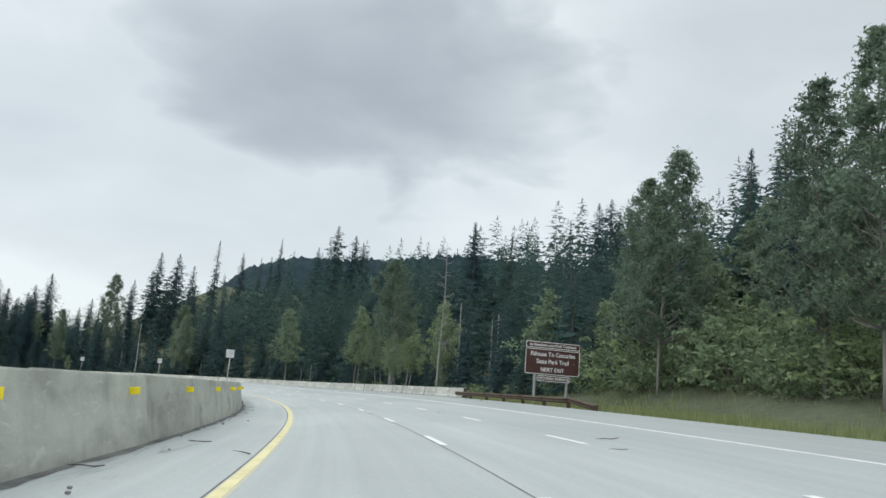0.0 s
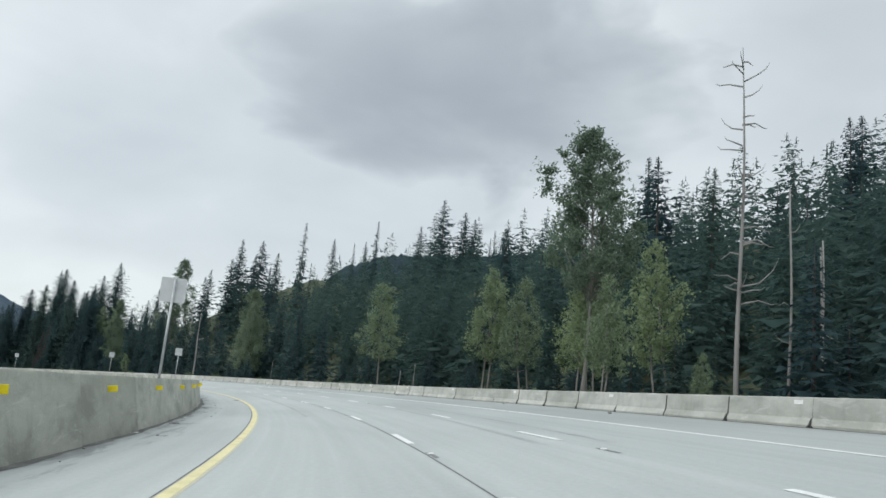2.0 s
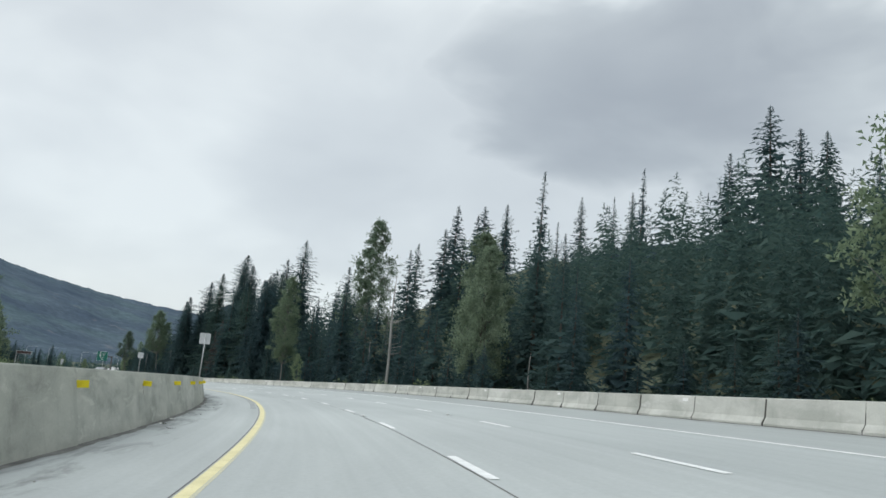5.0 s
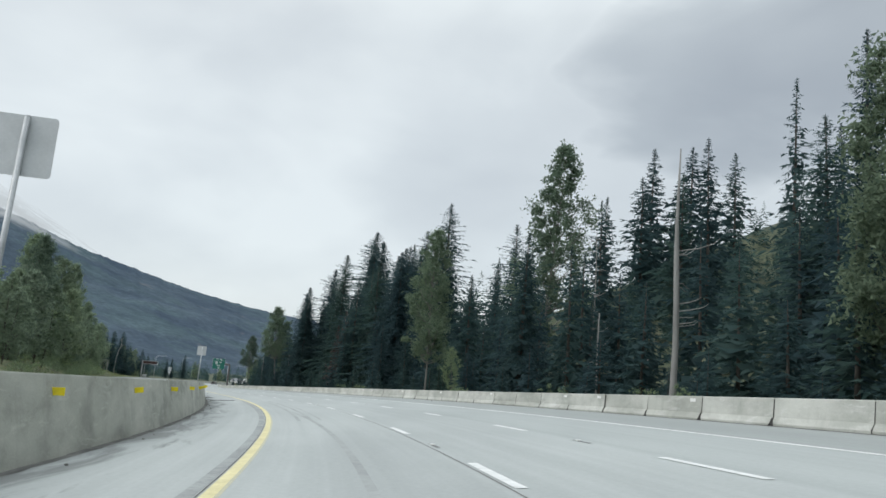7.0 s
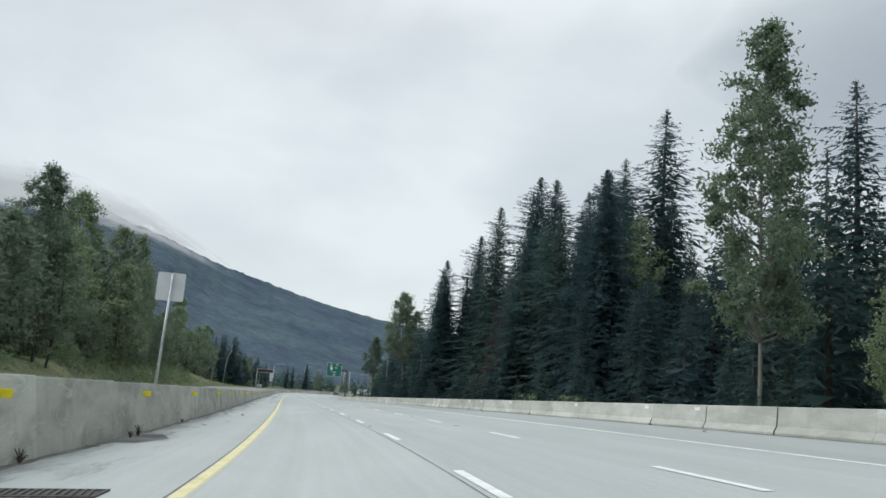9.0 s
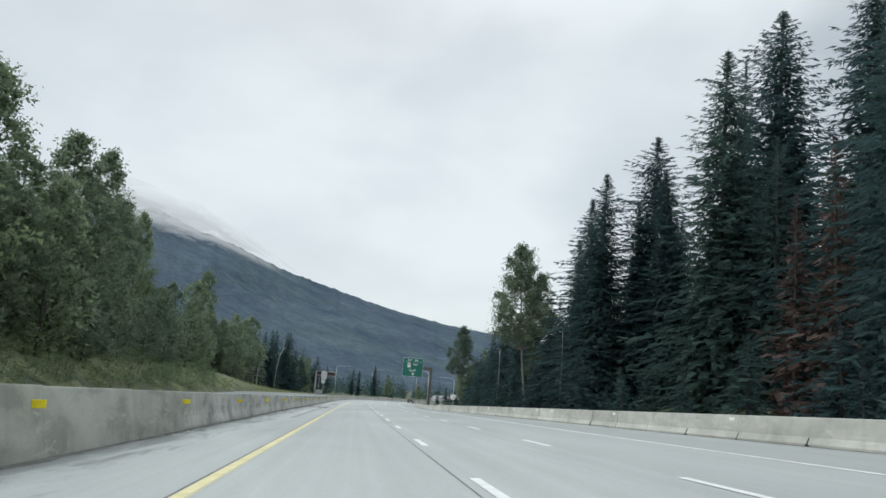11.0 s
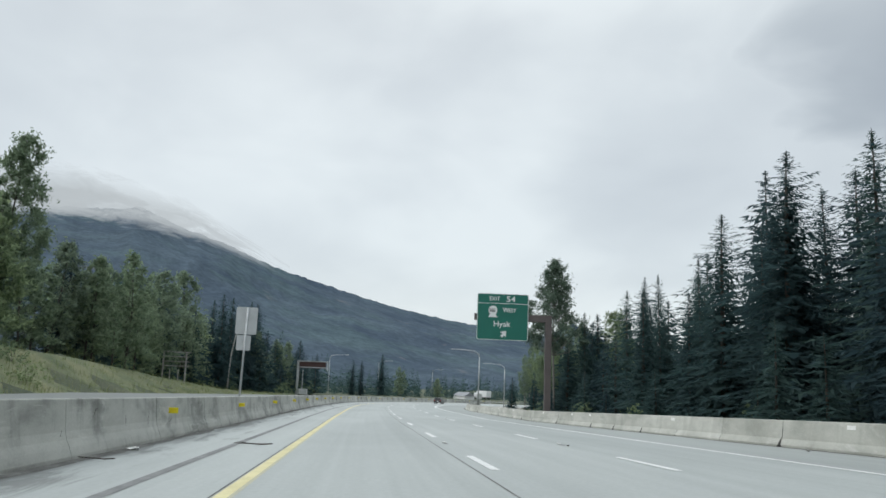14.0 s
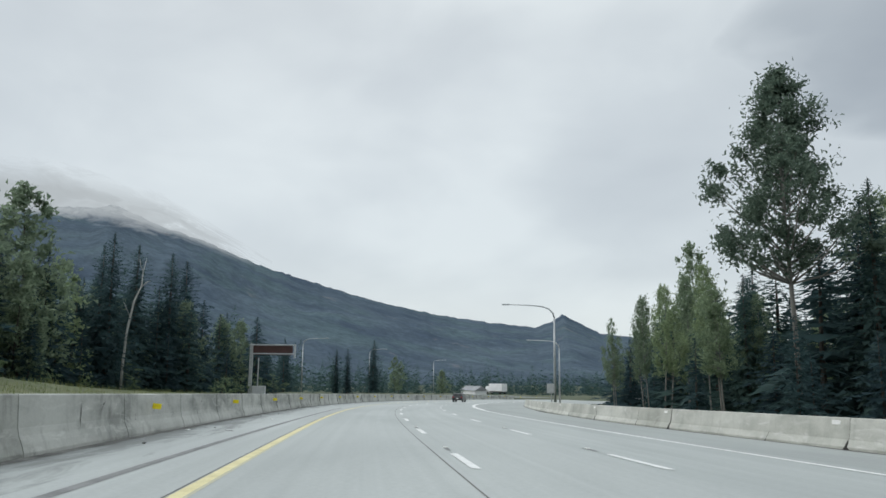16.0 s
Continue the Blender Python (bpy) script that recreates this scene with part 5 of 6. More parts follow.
ALDERS_A = [(55, 30.0, 13.9), (78, 34.0, 13.3), (103, 17.5, 9.5), (106, 26.0, 5.7), (111, 20.0, 12.8), (125, 36.0, 18.2), (139, 36.0, 15.5), (148, 34.0, 17.1), (154, 33.0, 18.8), (187, 31.0, 20.1), (242, 27.0, 20.6), (252, 33.0, 24.7), (306, 24.0, 7.8), (364, 40.0, 26.0), (538, 34.0, 14.5), (548, 26.0, 9.7), (576, 34.0, 18.1), (593, 34.0, 12.4), (603, 38.0, 18.6), (571, 26.5, 11.6), (602, 32.0, 15.3), (587, 26.5, 10.8), (561, 26.0, 11.4), (583, 32.0, 14.4), (566, 30.0, 13.0), (556, 28.0, 12.5)]
ALDERS_B = [(367, -32.0, 17.7), (417, -38.3, 33.0), (428, -34.0, 29.3), (434, -32.0, 29.0), (461, -36.0, 27.6), (485, -32.0, 20.6), (506, -35.0, 25.6), (529, -35.0, 17.4), (536, -33.0, 19.4), (542, -34.0, 19.8), (557, -33.0, 21.1), (565, -33.0, 22.7), (623, -36.0, 14.2), (630, -36.0, 14.3), (717, -42.0, 12.4), (749, -45.0, 9.3)]
ALDERS = ALDERS_A + ALDERS_B
SLIM_FIRS_A = [(148, 80.0, 37.7), (159, 92.0, 49.4), (164, 75.0, 39.7), (177, 70.0, 39.4), (192, 72.0, 38.4), (204, 90.0, 45.1), (207, 80.0, 42.3), (209, 85.0, 44.8), (211, 95.0, 49.7), (213, 80.0, 43.7), (217, 75.0, 42.7), (249, 105.0, 51.4), (259, 50.0, 29.1), (264, 42.0, 33.6), (306, 85.0, 45.9), (314, 110.0, 59.0), (319, 125.0, 71.8), (320, 40.0, 23.9), (322, 92.0, 64.5), (329, 45.0, 26.8), (342, 45.0, 26.3), (353, 45.0, 25.8), (353, 50.0, 29.8), (373, 26.0, 17.0), (392, 42.0, 33.8), (421, 42.0, 44.2), (446, 28.0, 17.4), (450, 33.0, 21.2), (501, 27.0, 14.0), (504, 32.0, 16.5)]
SLIM_FIRS_B = [(545, 40.0, 21.0)]
SLIM_FIRS = SLIM_FIRS_A + SLIM_FIRS_B
COTTONWOODS_A = [(29, 22.0, 19.5), (34, 23.0, 19.3), (49, 22.7, 20.2), (56, 25.0, 20.2), (110, 19.8, 21.0), (445, 23.1, 24.6, -2.4), (534, 24.0, 20.8)]
COTTONWOODS_B = [(377, -30.9, 26.5), (441, -31.8, 24.6)]
COTTONWOODS = COTTONWOODS_A + COTTONWOODS_B
SNAGS_A = [(96, 24.0, 13.5), (97, 21.8, 21.5), (103, 32.0, 12.7), (105, 34.0, 13.8), (172, 30.0, 6.1), (177, 30.0, 5.0), (236, 31.0, 7.1), (257.2, 21.3, 17.6), (272, 24.0, 9.0), (282, 35.0, 7.0), (301, 40.0, 23.4), (304, 38.0, 11.6), (429, 24.0, 10.9), (443, 19.0, 9.1)]
SNAGS = SNAGS_A
POPLARS_A = [(316, 41.5, 40.6), (447.5, 25.8, 20.8), (316, 23.8, 24.5)]
POPLARS = POPLARS_A
BIRCHES_A = [(584, -31.9, 17.3)]
BIRCHES = BIRCHES_A

DYING = build_fir("brown_fir", 38, 0.15, 190, 5, 0.6, BROWN_NEEDLES, 0.05)
plant("fir_tree", [DYING], [(380, 27.3, 19.0), (383, 26.4, 16)], "dying fir with brown needles among green ones", "conifer", "dying firs", seed=19)
hero = [r for r in FIRS if 0 < r[1] < 40 and 350 < r[0] < 445]
near = [r for r in FIRS if abs(r[1]) < 47 and r[0] > 200 and r not in hero]
plant("fir_tree", HERO_KINDS, hero, "very tall dark fir with drooping branches to the ground", "conifer", "firs", wide=(1.15, 1.4), seed=13)
plant("fir_tree", FINE_KINDS, [r for r in near if r[1] > 0], "tall dark green fir with drooping branches beside the road", "conifer", "firs", wide=(1.2, 1.5), seed=12)
plant("fir_tree", FINE_KINDS, [r for r in near if r[1] < 0], "broad dark green fir behind the opposite carriageway", "conifer", "firs", wide=(1.2, 1.45), seed=12)
plant("fir_tree", FIR_KINDS, [r for r in FIRS if r not in near and r not in hero], "tall dark green fir with drooping branches at the forest edge", "conifer", "firs", wide=(0.95, 1.35), seed=2)
slim_near = [r for r in SLIM_FIRS if r[0] > 250 and r[1] < 62]
plant("fir_tree", FINE_KINDS, slim_near, "slender dark conifer with a ragged crown beside the road", "conifer", "slender firs", wide=(0.85, 1.0), seed=18)
plant("fir_tree", SLIM_KINDS, [r for r in SLIM_FIRS if r not in slim_near], "slender dark conifer with a ragged thin crown", "conifer", "slender firs", seed=3)
plant("cottonwood_tree", COTTON_KINDS, [r for r in COTTONWOODS if r[0] > 60], "tall cottonwood with a pale trunk and open green crown", "tree", "cottonwoods", wide=(0.95, 1.05), seed=4)
plant("poplar_tree", POPLAR_KINDS, [r for r in COTTONWOODS if r[0] < 60], "narrow cottonwood with a dense green crown", "tree", "cottonwoods", wide=(0.92, 1.1), seed=9)
plant("poplar_tree", POPLAR_KINDS, POPLARS, "tall narrow poplar with a green crown above the firs", "tree", "", seed=4)
plant("broadleaf_tree", TALL_KINDS, [r for r in ALDERS if r[1] < -20 and r[2] >= 21 and not (545 < r[0] < 592 and r[1] > -33.6)], "tall dense green broadleaf tree behind the opposite carriageway", "tree", "broadleaf trees", seed=5)
plant("broadleaf_tree", FULL_KINDS, [r for r in ALDERS if r[1] < -20 and r[2] < 21 and not (545 < r[0] < 592 and r[1] > -33.6)], "dense green broadleaf tree behind the opposite carriageway", "tree", "broadleaf trees", wide=(0.9, 1.25), seed=5)
plant("alder_tree", TALL_KINDS, [r for r in ALDERS if r[1] > 0 and 230 < r[0] < 260], "tall green broadleaf tree with a pale trunk beside the road", "tree", "alders", wide=(0.85, 1.0), seed=6)
plant("alder_tree", ALDER_KINDS, [r for r in ALDERS if r[1] > 0 and r[0] > 550], "slender broadleaf tree with a thin pale trunk beside the exit", "tree", "alders", wide=(0.55, 0.75), seed=5)
plant("alder_tree", ALDER_KINDS, [r for r in ALDERS if 0 < r[1] and r[0] < 550 and not 230 < r[0] < 260], "light green broadleaf tree with a thin pale trunk", "tree", "alders", seed=5)

for k, (s, u, top) in enumerate(SNAGS + BIRCHES):
    foot = on_land(s, u, -0.1)
    tall = float(np.interp(s, RS, RZ)) + top - foot.z
    leaning = (s, u, top) in BIRCHES
    stout = s == 257.2
    kind = build_birch() if leaning else SNAG_KINDS[3 if stout else 0 if top > 15 else 1 + k % 2]
    w = tall if leaning else tall * 1.15 if stout else max(tall * 0.7, 8.0)
    turn = pose(0, 0, 0, 0, 0, heading(s) - 90) if leaning else pose(0, 0, 0, 0, 0, heading(s) - 90 if stout else 40 * k)
    ob = part("dead_tree", kind, None, Matrix.Translation(foot) @ turn @ Matrix.Diagonal((w, w, tall, 1)))
    tagged(ob, "bare white birch trunk with a forked top" if leaning else "bare bleached dead tree trunk with broken limbs", "dead tree", "dead trees")


def woods(seed, count, s0, s1, u0, u1, low, high, apart):
    """Rows for trees that fill a stretch of the wood, no two nearer than apart."""
    r = random.Random(seed)
    rows, tries = [], 0
    while len(rows) < count and tries < count * 30:
        tries += 1
        s, u = r.uniform(s0, s1), r.uniform(u0, u1)
        if all((s - a) ** 2 + (u - b) ** 2 > apart * apart for a, b, _ in rows):
            rows.append((s, u, float(land(s, u)) + r.uniform(low, high)))
    return rows


NEAR = (woods(1, 24, 45, 95, 36, 48, 9, 18, 5) + woods(51, 22, 55, 96, 24, 36, 7, 13, 4.2) + woods(2, 60, 95, 235, 44, 56, 9, 22, 5) + woods(4, 44, 225, 350, 30, 44, 10, 19, 5)
        + woods(5, 28, 366, 440, 28, 46, 16, 27, 5) + woods(21, 10, 348, 366, 28, 44, 12, 17, 5) + woods(6, 42, 440, 500, 24, 44, 10, 17, 4) + woods(22, 20, 466, 508, 26, 38, 9, 14, 3.4) + woods(44, 34, 560, 660, -48, -34, 10, 17, 3.8) + woods(52, 10, 36, 60, 31, 44, 12, 18, 4.5) + woods(53, 24, 560, 640, 33, 56, 9, 14, 4.2) + woods(54, 26, 538, 625, 29, 40, 7, 12, 3.4) + woods(17, 34, 515, 600, 31, 56, 10, 16, 4.2) + woods(16, 34, 500, 548, 26, 44, 6, 12, 5))
close = [r for r in NEAR if (340 < r[0] < 440 and r[1] < 47) or (440 <= r[0] < 505 and r[1] < 32)]
plant("fir_tree", HERO_KINDS, [r for r in close if 400 < r[0] < 440 and r[1] < 38], "dark green fir standing close among others at the forest edge", "conifer", "firs of the wood", wide=(1.0, 1.2), seed=17)
plant("fir_tree", FINE_KINDS, [r for r in close if not (400 < r[0] < 440 and r[1] < 38)], "dark green fir standing close among others in the wood", "conifer", "firs of the wood", wide=(1.2, 1.55), seed=16)
plant("fir_tree", MID_KINDS, [r for r in NEAR if r not in close and r[0] > 500 and 0 < r[1] < 41], "dark green bushy fir in the mixed wood beside the exit", "conifer", "firs of the wood", wide=(1.4, 1.85), seed=26)
plant("fir_tree", MID_KINDS, [r for r in NEAR if r not in close and abs(r[1]) < 41 and not (r[0] > 500 and r[1] > 0)], "dark green fir standing close among others in the wood", "conifer", "firs of the wood", wide=(1.0, 1.35), seed=6)
plant("broadleaf_tree", FULL_KINDS, [(556, -35.5, 20), (571, -36, 22.3), (549, -37, 17), (578, -37.5, 16), (568, -34.8, 14), (372, -34, 19), (385, -35, 21), (395, -36, 23), (405, -36, 24), (412, -34, 21), (423, -37, 25), (432, -36, 23), (440, -37, 23), (446, -38, 21)], "dense green broadleaf tree behind the far verge", "tree", "broadleaf trees", wide=(1.0, 1.2), seed=28)
VERGE = [(540, -38, 15.5), (548, -36.5, 14), (556, -39, 16.5), (565, -37, 15), (573, -40, 17), (583, -37.5, 15), (590, -41, 16), (597, -38, 14.5), (606, -40, 15)]
plant("fir_tree", MID_KINDS, VERGE, "dark green fir behind the far verge", "conifer", "firs", wide=(1.2, 1.5), seed=21)
DEEP = (woods(11, 44, 50, 110, 46, 90, 14, 22, 5) + woods(3, 150, 95, 300, 56, 86, 14, 26, 5) + woods(18, 30, 300, 355, 54, 80, 6, 10, 5) + woods(19, 60, 300, 360, 80, 128, 6, 11, 5) + woods(13, 95, 110, 305, 86, 128, 15, 27, 6) + woods(14, 44, 368, 440, 44, 76, 11, 16, 5) + woods(20, 16, 355, 374, 46, 76, 6, 10, 5)
        + woods(15, 44, 435, 560, 42, 76, 10, 17, 5) + woods(7, 70, 560, 800, 46, 90, 6, 12, 6) + woods(8, 90, 355, 640, -66, -40, 12, 19, 5) + woods(12, 60, 640, 900, -74, -40, 7, 13, 6))


def open_verge(r):
    return not (500 < r[0] < 592 and -33.6 < r[1] < -23)


def build_deep_woods(name, kinds, rows, seed, label):
    """The depth of the wood behind its edge, joined into one."""
    r = random.Random(seed)
    data = []
    for _, crown in kinds:
        v = np.zeros(len(crown.vertices) * 3)
        crown.vertices.foreach_get("co", v)
        data.append((v.reshape(-1, 3), np.array([tuple(p.vertices) for p in crown.polygons])))
    all_v, all_f, o = [], [], 0
    for s, u, top in rows:
        v, f = r.choice(data)
        p = on_land(s, u, -0.3)
        tall = float(np.interp(s, RS, RZ)) + top - p.z
        w, a = tall * r.uniform(0.95, 1.3), r.uniform(0, 6.28)
        c, q = math.cos(a), math.sin(a)
        all_v.append(np.column_stack(((v[:, 0] * c - v[:, 1] * q) * w + p.x, (v[:, 0] * q + v[:, 1] * c) * w + p.y, v[:, 2] * tall + p.z)))
        all_f.append(f + o)
        o += len(v)
    v, f = np.concatenate(all_v), np.concatenate(all_f)
    me = bpy.data.meshes.new(name)
    me.vertices.add(len(v))
    me.vertices.foreach_set("co", v.ravel())
    me.loops.add(f.size)
    me.loops.foreach_set("vertex_index", f.ravel().astype(np.int32))
    me.polygons.add(len(f))
    me.polygons.foreach_set("loop_start", np.arange(0, f.size, 3, dtype=np.int32))
    me.materials.append(NEEDLES)
    me.update(calc_edges=True)
    tagged(part(name, me), label, "woods", kind="stuff")


build_deep_woods("deep_woods", PLAIN_KINDS, DEEP, 31, "dark mass of close-standing firs deep in the wood")
build_deep_woods("inner_woods", MID_KINDS, [r for r in NEAR if r not in close and abs(r[1]) >= 41], 6, "dark green firs standing close behind the forest edge")
EDGE = woods(20, 40, 92, 225, 36, 46, 4, 10, 4) + woods(21, 30, 225, 345, 21, 30, 2.5, 7, 4) + woods(22, 26, 345, 440, 19, 28, 2.5, 7, 4) + woods(23, 26, 440, 540, 18, 29, 2.5, 7, 4)
plant("young_fir", MID_KINDS, EDGE + woods(24, 16, 560, 640, -40, -31, 6, 15, 4), "small young fir at the foot of the wood", "conifer", "young firs", wide=(1.2, 1.7), seed=7)
plant("broadleaf_tree", FULL_KINDS, woods(40, 40, 335, 480, -46, -29, 9, 19, 4.0) + [r for r in woods(41, 30, 480, 610, -48, -33, 9, 15, 4.2) if open_verge(r)], "dense green broadleaf tree among shrubs", "tree", "broadleaf trees", wide=(1.0, 1.4), seed=25)
plant("alder_tree", ALDER_KINDS, woods(42, 12, 545, 640, 30, 44, 6, 11, 5), "small light green broadleaf tree among shrubs", "tree", "alders", wide=(0.7, 0.9), seed=15)
plant("broadleaf_tree", FULL_KINDS, woods(43, 16, 30, 80, 26, 38, 8, 14, 4), "dense green broadleaf tree on the bank", "tree", "broadleaf trees", wide=(1.0, 1.3), seed=27)
BUSHES = (woods(30, 60, 26, 54, 19.5, 36, 2.6, 5.0, 2.3) + woods(37, 8, 60, 90, 20, 30, 1.0, 2.2, 3) + woods(31, 22, 92, 230, 24, 38, 1.0, 2.2, 4) + woods(32, 12, 230, 520, 18, 24, 0.8, 1.8, 4)
          + woods(33, 46, 330, 640, -40, -26, 1.6, 4.2, 3.2) + woods(34, 8, 590, 700, 30, 44, 1.0, 2.5, 5))
BUSHES = [r for r in BUSHES if not (r[0] < 62 and 0 < r[1] < 23.5)] + woods(36, 34, 26, 62, 23.5, 31, 3.0, 5.5, 2.2) + woods(35, 90, 385, 510, -34, -25, 1.3, 3.0, 1.8)
BUSHES = [r for r in BUSHES if open_verge(r)] + [(531, -30.5, 1.2), (546, -32.8, 1.4), (569, -32.5, 1.6), (578, -33, 1.3)]
plant("shrub", SHRUB_KINDS, BUSHES, "dense green shrub growing beside the road", "shrub", "shrubs", wide=(1.1, 1.6), seed=8)


def far_rows():
    """Places for the small far conifers beyond the bends, too many to count."""
    r = random.Random(9)
    rows = []
    for k in range(1250):
        s, u = r.uniform(640, 1000), r.choice((r.uniform(-190, -62), r.uniform(80, 200), r.uniform(-190, -55)))
        if k % 3 == 0:
            s, u = r.uniform(900, 1250), r.uniform(-140, 160)
        rows.append((s, u, float(land(s, u)) + r.choice((r.uniform(4, 9), r.uniform(7, 14), r.uniform(8, 17)))))
    return rows


FAR_KINDS = [build_fir("far_fir", 130 + k, (0.24, 0.30, 0.20, 0.34)[k], 24, 1, 0.55, (NEEDLES_2, NEEDLES)[k % 2], 0.04) for k in range(4)]
build_deep_woods("far_woods", FAR_KINDS, far_rows(), 9, "dark conifer woods in the distance beside the highway")


def build_grass():
    """Tall grass on the verges, in tufts of blades."""
    r = np.random.default_rng(12)
    verts, faces = [], []
    spots = [(r.uniform(20, 84), 14.3 + r.gamma(2.0, 2.2)) for _ in range(3600)] + [(r.uniform(330, 600), -22.3 - r.gamma(2.0, 2.6)) for _ in range(2400)]
    spots += [(r.uniform(84, 545), 14.6 + r.gamma(1.5, 1.0)) for _ in range(1500)] + [(r.uniform(560, 680), 24 + r.uniform(0, 16)) for _ in range(500)]
    for s, u in spots:
        c = on_land(s, u, -0.05)
        for _ in range(9):
            a = r.uniform(0, 6.283)
            h, w = r.uniform(0.25, 0.75), r.uniform(0.012, 0.03)
            p = np.array((c.x + r.normal() * 0.4, c.y + r.normal() * 0.4, c.z))
            lean = np.array((math.cos(a), math.sin(a), 0)) * h * r.uniform(0.1, 0.5)
            side = np.array((-math.sin(a), math.cos(a), 0)) * w
            i = len(verts)
            verts.extend((p - side, p + side, p + lean + (0, 0, h)))
            faces.append((i, i + 1, i + 2))
    ob = part("grass", mesh_of("grass", verts, faces, GRASS))
    tagged(ob, "dry yellow-green roadside grass on the verge", "grass", kind="stuff")


build_grass()
bank = ribbon("grass_bank", 325, 610, -36.0, -22.6, 0.0, BANK_GRASS, None, 3.0, lift=lambda s, u: on_land(s, u).z - at(s, u).z + 0.12 + 0.25 * noise.noise(on_land(s, u) * 0.3), cols=[0.0, 0.2, 0.4, 0.6, 0.75, 0.9, 0.96, 1.0])
tagged(bank, "grassy bank behind the opposite carriageway", "bank", kind="structure")


# ---- distance ----
def build_mountain(name, eye, ridge, near, depth, mat, seed, label, tooth=0.0):
    """A wooded range: its ridge is given by direction, rise and distance as seen from eye."""
    az = np.array([a for a, _, _ in ridge])
    rise = np.array([e for _, e, _ in ridge])
    dist = np.array([d for _, _, d in ridge])
    n, rows = 420, 46
    order = np.argsort(az)
    qa = np.linspace(az.min(), az.max(), n)
    qe, qd = np.interp(qa, az[order], rise[order]), np.interp(qa, az[order], dist[order])
    verts = []
    for i in range(n):
        top = qd[i] * math.tan(radians(qe[i]))
        top += tooth * (noise.noise(Vector((i * 0.9, seed, 0))) + noise.noise(Vector((i * 0.31, seed, 4))))
        for j in range(rows):
            f = j / (rows - 1)
            g = f * 1.25
            d = qd[i] * (near + (1 - near) * f * 1.2)
            shape = (g / 1.04) ** 1.15 if g < 1.04 else 1 - (g - 1.04) * depth
            x, y = eye[0] - d * math.sin(radians(qa[i])), eye[1] + d * math.cos(radians(qa[i]))
            crease = noise.fractal(Vector((x * 0.003, y * 0.003, seed)), 1.0, 2.0, 5) * 0.10 * math.sin(math.pi * min(1, g)) * float(1 - smoothstep(0.55, 0.95, g))
            verts.append((x, y, eye[2] + top * (float(shape) + crease * (1 if g < 0.98 else 0.1)) - 18 * (1 - f)))
    faces = [(i * rows + j, (i + 1) * rows + j, (i + 1) * rows + j + 1, i * rows + j + 1) for i in range(n - 1) for j in range(rows - 1)]
    ob = part(name, mesh_of(name, verts, faces, mat, True))
    tagged(ob, label, "mountain", kind="structure")


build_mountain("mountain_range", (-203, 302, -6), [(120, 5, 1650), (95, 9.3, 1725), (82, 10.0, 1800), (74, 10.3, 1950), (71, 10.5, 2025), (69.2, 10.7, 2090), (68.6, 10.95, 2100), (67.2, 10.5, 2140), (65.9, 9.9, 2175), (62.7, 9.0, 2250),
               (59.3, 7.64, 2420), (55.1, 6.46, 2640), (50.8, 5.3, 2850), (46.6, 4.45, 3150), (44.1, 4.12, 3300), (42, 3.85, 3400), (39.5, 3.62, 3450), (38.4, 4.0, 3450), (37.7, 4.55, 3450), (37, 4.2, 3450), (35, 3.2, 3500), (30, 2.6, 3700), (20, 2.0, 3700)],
               0.30, 0.5, HAZED_RANGE, 3, "wooded mountain range below low cloud, blue-grey with painted haze", 4.0)
build_mountain("wooded_hill", (0, 0, 0), [(25, 0.0, 760), (19, 3.5, 740), (15.5, 6.6, 720), (14.1, 7.8, 700), (11, 8.95, 690), (7.7, 9.1, 680), (3.5, 9.5, 660), (-0.7, 10.2, 640), (-4.1, 10.05, 640), (-20, 8.5, 640), (-40, 0.0, 640)],
               0.45, 0.5, HILL, 7, "dark wooded hill behind the forest", 4.0)


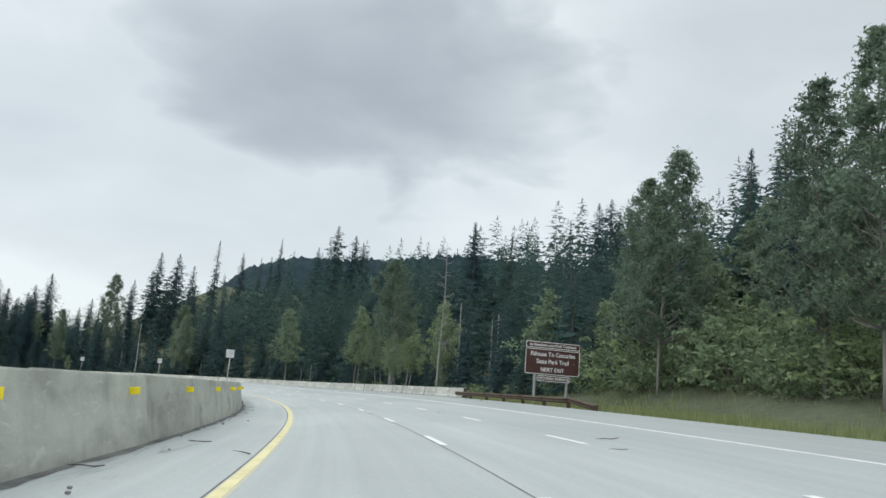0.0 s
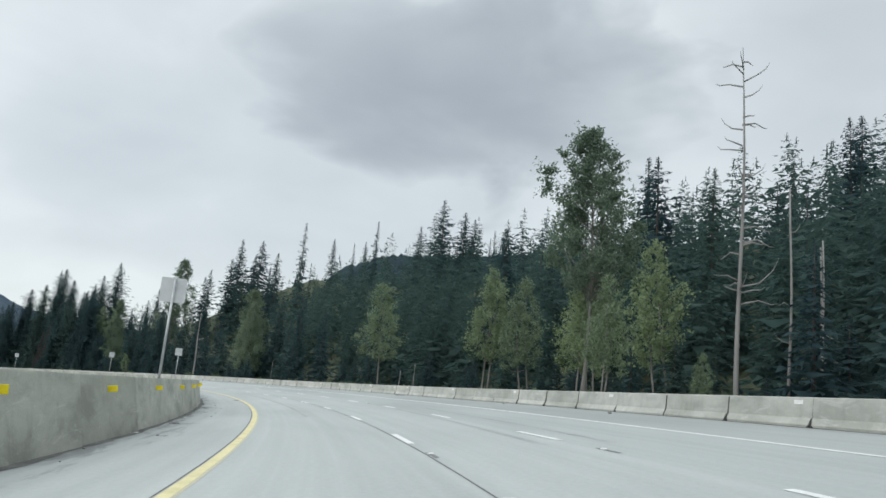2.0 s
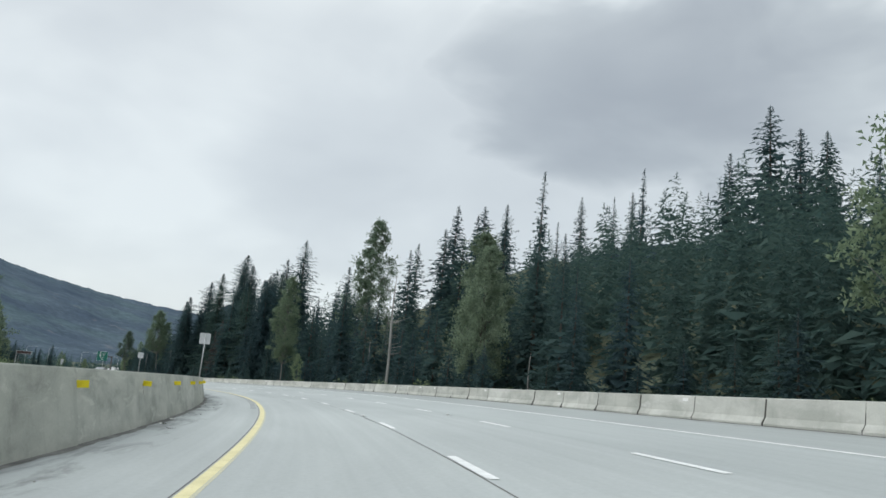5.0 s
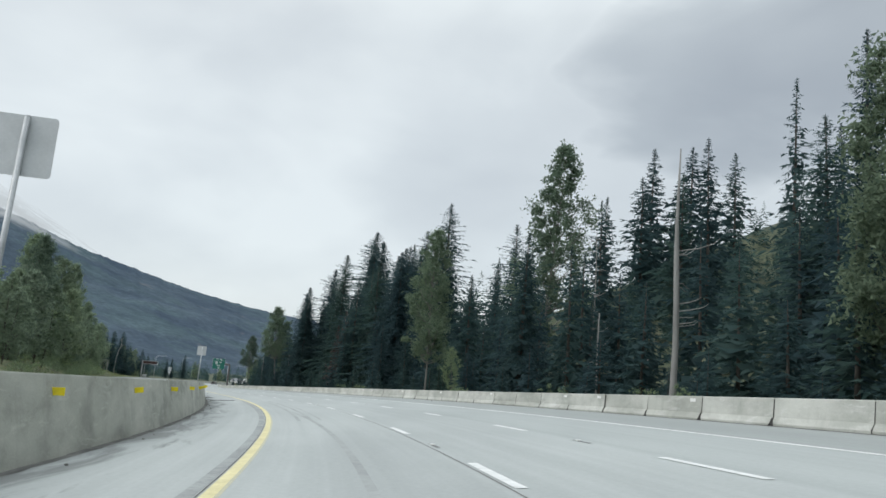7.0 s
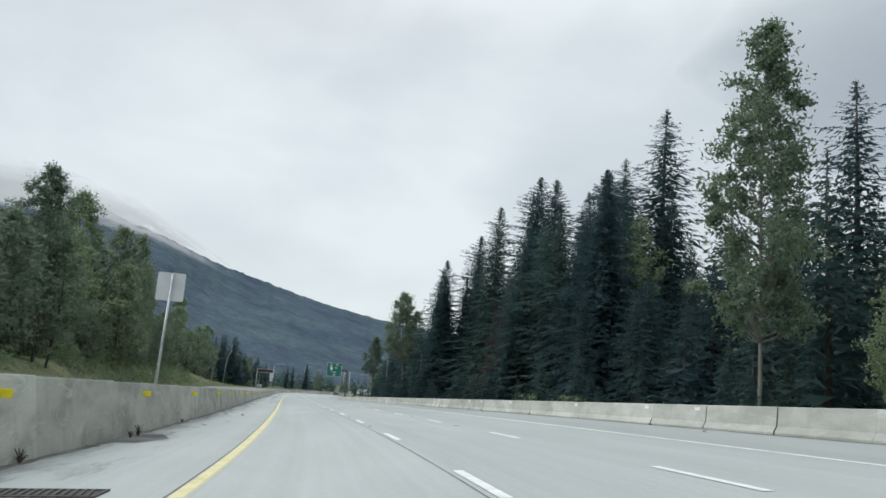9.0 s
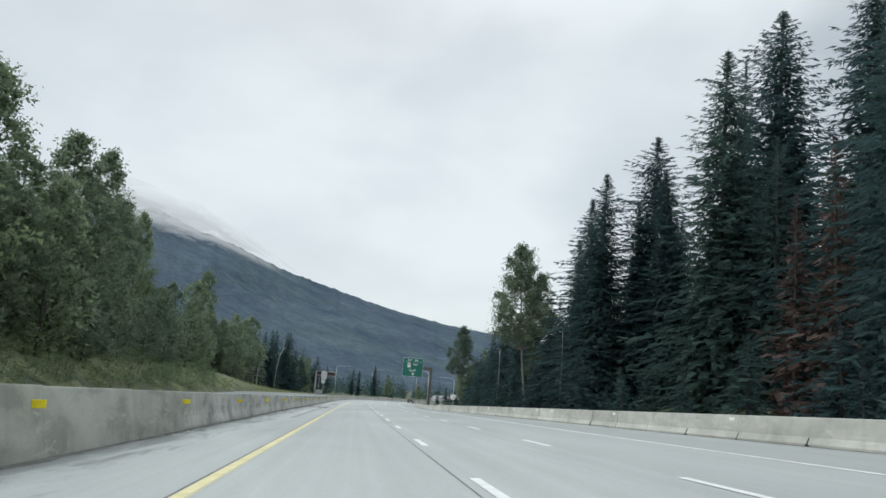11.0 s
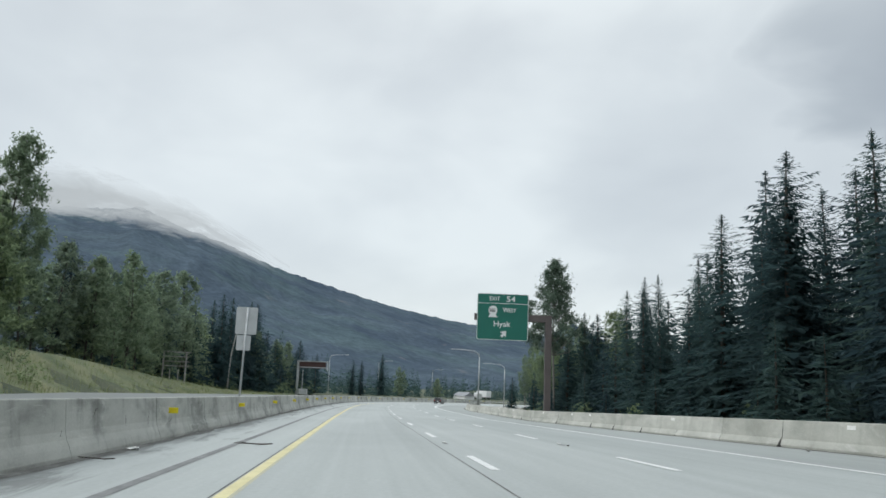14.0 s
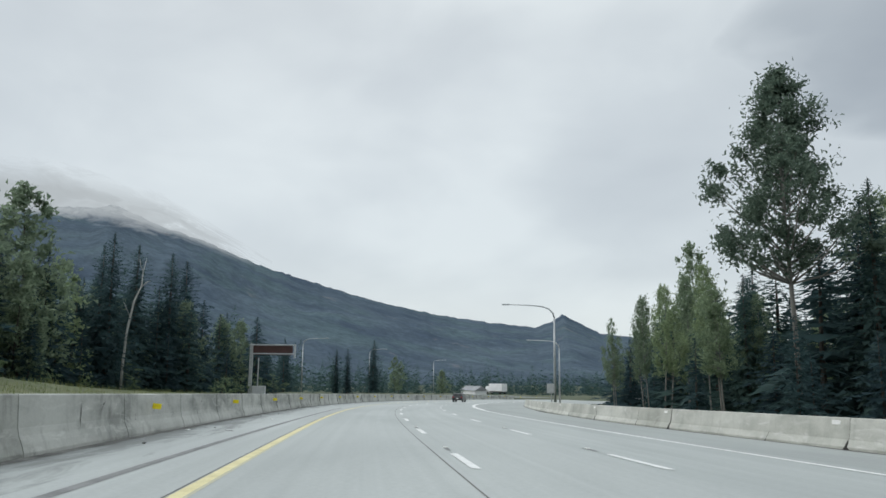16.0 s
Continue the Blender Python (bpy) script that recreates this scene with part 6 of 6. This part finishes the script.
def build_low_cloud():
    """The ragged underside of the overcast, where it drags along the shoulder of the range: part of the sky's backdrop."""
    m = bpy.data.materials.new("drifting_cloud")
    m.use_nodes = True
    tree = m.node_tree
    tree.nodes.remove(tree.nodes["Principled BSDF"])
    link = tree.links.new
    sheet, clear, both = node(tree, "ShaderNodeEmission", Strength=1.0), tree.nodes.new("ShaderNodeBsdfTransparent"), tree.nodes.new("ShaderNodeMixShader")
    split = tree.nodes.new("ShaderNodeSeparateXYZ")
    wisps = noise_of(tree, 3.4, 7.0, 0.68, (4.4, 1.3, 1), "UV", 0.8)
    billow = noise_of(tree, 1.4, 4.0, 0.5, (3.0, 1.0, 1), "UV", 0.3)
    link(ramp(tree, billow, [(0.3, (0.44, 0.48, 0.506)), (0.7, (0.525, 0.57, 0.594))]), sheet.inputs["Color"])
    warped = mixed(tree, "LINEAR_LIGHT", 0.24, tree.nodes.new("ShaderNodeTexCoord").outputs["UV"], wisps)
    link(warped, split.inputs[0])
    across = ramp(tree, split.outputs[1], [(0.08, (0, 0, 0)), (0.19, (0.7,) * 3), (0.28, (0.99,) * 3), (0.5, (0.95,) * 3), (0.9, (0, 0, 0))])
    ends = ramp(tree, split.outputs[0], [(0.0, (1,) * 3), (0.62, (1,) * 3), (0.71, (0.95,) * 3), (0.745, (0.72,) * 3), (0.79, (0.95,) * 3), (0.9, (0.7,) * 3), (1.0, (0, 0, 0))])
    link(mixed(tree, "MULTIPLY", 1.0, across, ends), both.inputs[0])
    link(clear.outputs[0], both.inputs[1])
    link(sheet.outputs[0], both.inputs[2])
    link(both.outputs[0], tree.nodes["Material Output"].inputs["Surface"])
    eye, n, rows = (-203, 302, -6), 60, 14
    verts, uvs = [], []
    for i in range(n):
        f = i / (n - 1)
        az = 100 - 42 * f
        low = float(np.interp(az, [58, 60.5, 63.5, 65.9, 69.3, 74.6, 82, 100], [6.6, 7.4, 8.4, 8.85, 9.05, 8.9, 8.5, 7.8]))
        for j in range(rows):
            g = j / (rows - 1)
            el = low + float(np.interp(az, [58, 66, 72, 100], [1.2, 3.2, 4.4, 5.0])) * g
            verts.append((eye[0] - 1600 * math.sin(radians(az)), eye[1] + 1600 * math.cos(radians(az)), eye[2] + 1600 * math.tan(radians(el))))
            uvs.append((f, g))
    faces = [(i * rows + j, (i + 1) * rows + j, (i + 1) * rows + j + 1, i * rows + j + 1) for i in range(n - 1) for j in range(rows - 1)]
    tagged(part("low_cloud", mesh_of("low_cloud", verts, faces, m, True, uvs)), "thin white cloud drifting along the mountain ridge", "cloud", kind="structure")


build_low_cloud()


# ---- vehicles and buildings far ahead ----
def build_car(s, u):
    car = thing("car", "dark car driving ahead in the middle lane, seen from behind", "car", along(s, u))
    side = [(-2.2, 0.35), (-2.25, 0.75), (-2.1, 0.98), (-1.75, 1.5), (-0.2, 1.55), (0.75, 1.05), (2.0, 0.9), (2.2, 0.65), (2.2, 0.35)]
    n = len(side)
    verts = [(x, y * (0.78 if z > 1.2 else 0.92), z) for y in (-1, 1) for x, z in side]
    faces = [(i, (i + 1) % n, n + (i + 1) % n, n + i) for i in range(n)] + [tuple(range(n)), tuple(range(n, 2 * n))[::-1]]
    part("body", mesh_of("body", verts, faces, CAR_PAINT), car)
    part("rear_window", box_mesh("rear_window", (0.03, 1.3, 0.42), GLASS_DARK, 0.01), car, pose(-1.95, 0, 1.25, 0, 34, 0), "dark glass")
    for y in (-0.72, 0.72):
        part("tail_light", box_mesh("tail_light", (0.06, 0.3, 0.14), RED_LENS, 0.02), car, pose(-2.25, y, 0.86), "red tail light")
    part("number_plate", box_mesh("number_plate", (0.03, 0.32, 0.16), PALE, 0.0), car, pose(-2.26, 0, 0.66))
    for x in (-1.35, 1.4):
        for y in (-0.8, 0.8):
            part("wheel", tube_mesh("wheel", [(x, y - 0.11, 0.33), (x, y + 0.11, 0.33)], [0.33, 0.33], RUBBER, 14), car)


build_car(632, 4.0)


def build_truck(s, u, turn, label):
    t = thing("box_truck", label, "truck", along(s, u, 0, True) @ pose(0, 0, float(land(s, u)) + 0.3 - u * math.tan(radians(float(np.interp(s, RS, RB)))), 0, 0, turn))
    part("cargo_box", box_mesh("cargo_box", (7.0, 2.5, 2.7), WHITE_PAINT, 0.06), t, pose(0, 0, 2.35))
    part("cab", box_mesh("cab", (2.1, 2.3, 2.2), WHITE_PAINT, 0.25), t, pose(4.7, 0, 1.6))
    part("windscreen", box_mesh("windscreen", (0.05, 2.0, 0.8), GLASS_DARK, 0.02), t, pose(5.72, 0, 2.15), "dark glass")
    part("chassis", box_mesh("chassis", (9.0, 0.9, 0.3), BLACK, 0.03), t, pose(0.9, 0, 0.8))
    for x in (-2.4, 4.6):
        for y in (-1.05, 1.05):
            part("wheel", tube_mesh("wheel", [(x, y - 0.14, 0.48), (x, y + 0.14, 0.48)], [0.48, 0.48], RUBBER, 14), t)


build_truck(745, 22, -25, "white box truck driving on the exit ramp")
build_truck(765, -33, 70, "white box truck parked far off")


def build_house():
    h = thing("building", "low white building with a grey roof far off", "building", along(762, -41, 0, True) @ pose(0, 0, -0.5, 0, 0, 65))
    part("wall", box_mesh("wall", (9, 5, 2.8), WHITE_PAINT, 0.05), h, pose(0, 0, 1.4))
    part("roof", extruded("roof", [(-2.9, 2.75), (2.9, 2.75), (0, 4.3)], -4.8, 4.8, ROOF), h)
    for x in (-3, 3):
        part("window", box_mesh("window", (1.2, 0.1, 1.0), GLASS_DARK, 0.02), h, pose(x, -2.52, 1.6))
    part("door", box_mesh("door", (1.0, 0.1, 2.0), BEAM, 0.02), h, pose(0, -2.52, 1.0))


build_house()
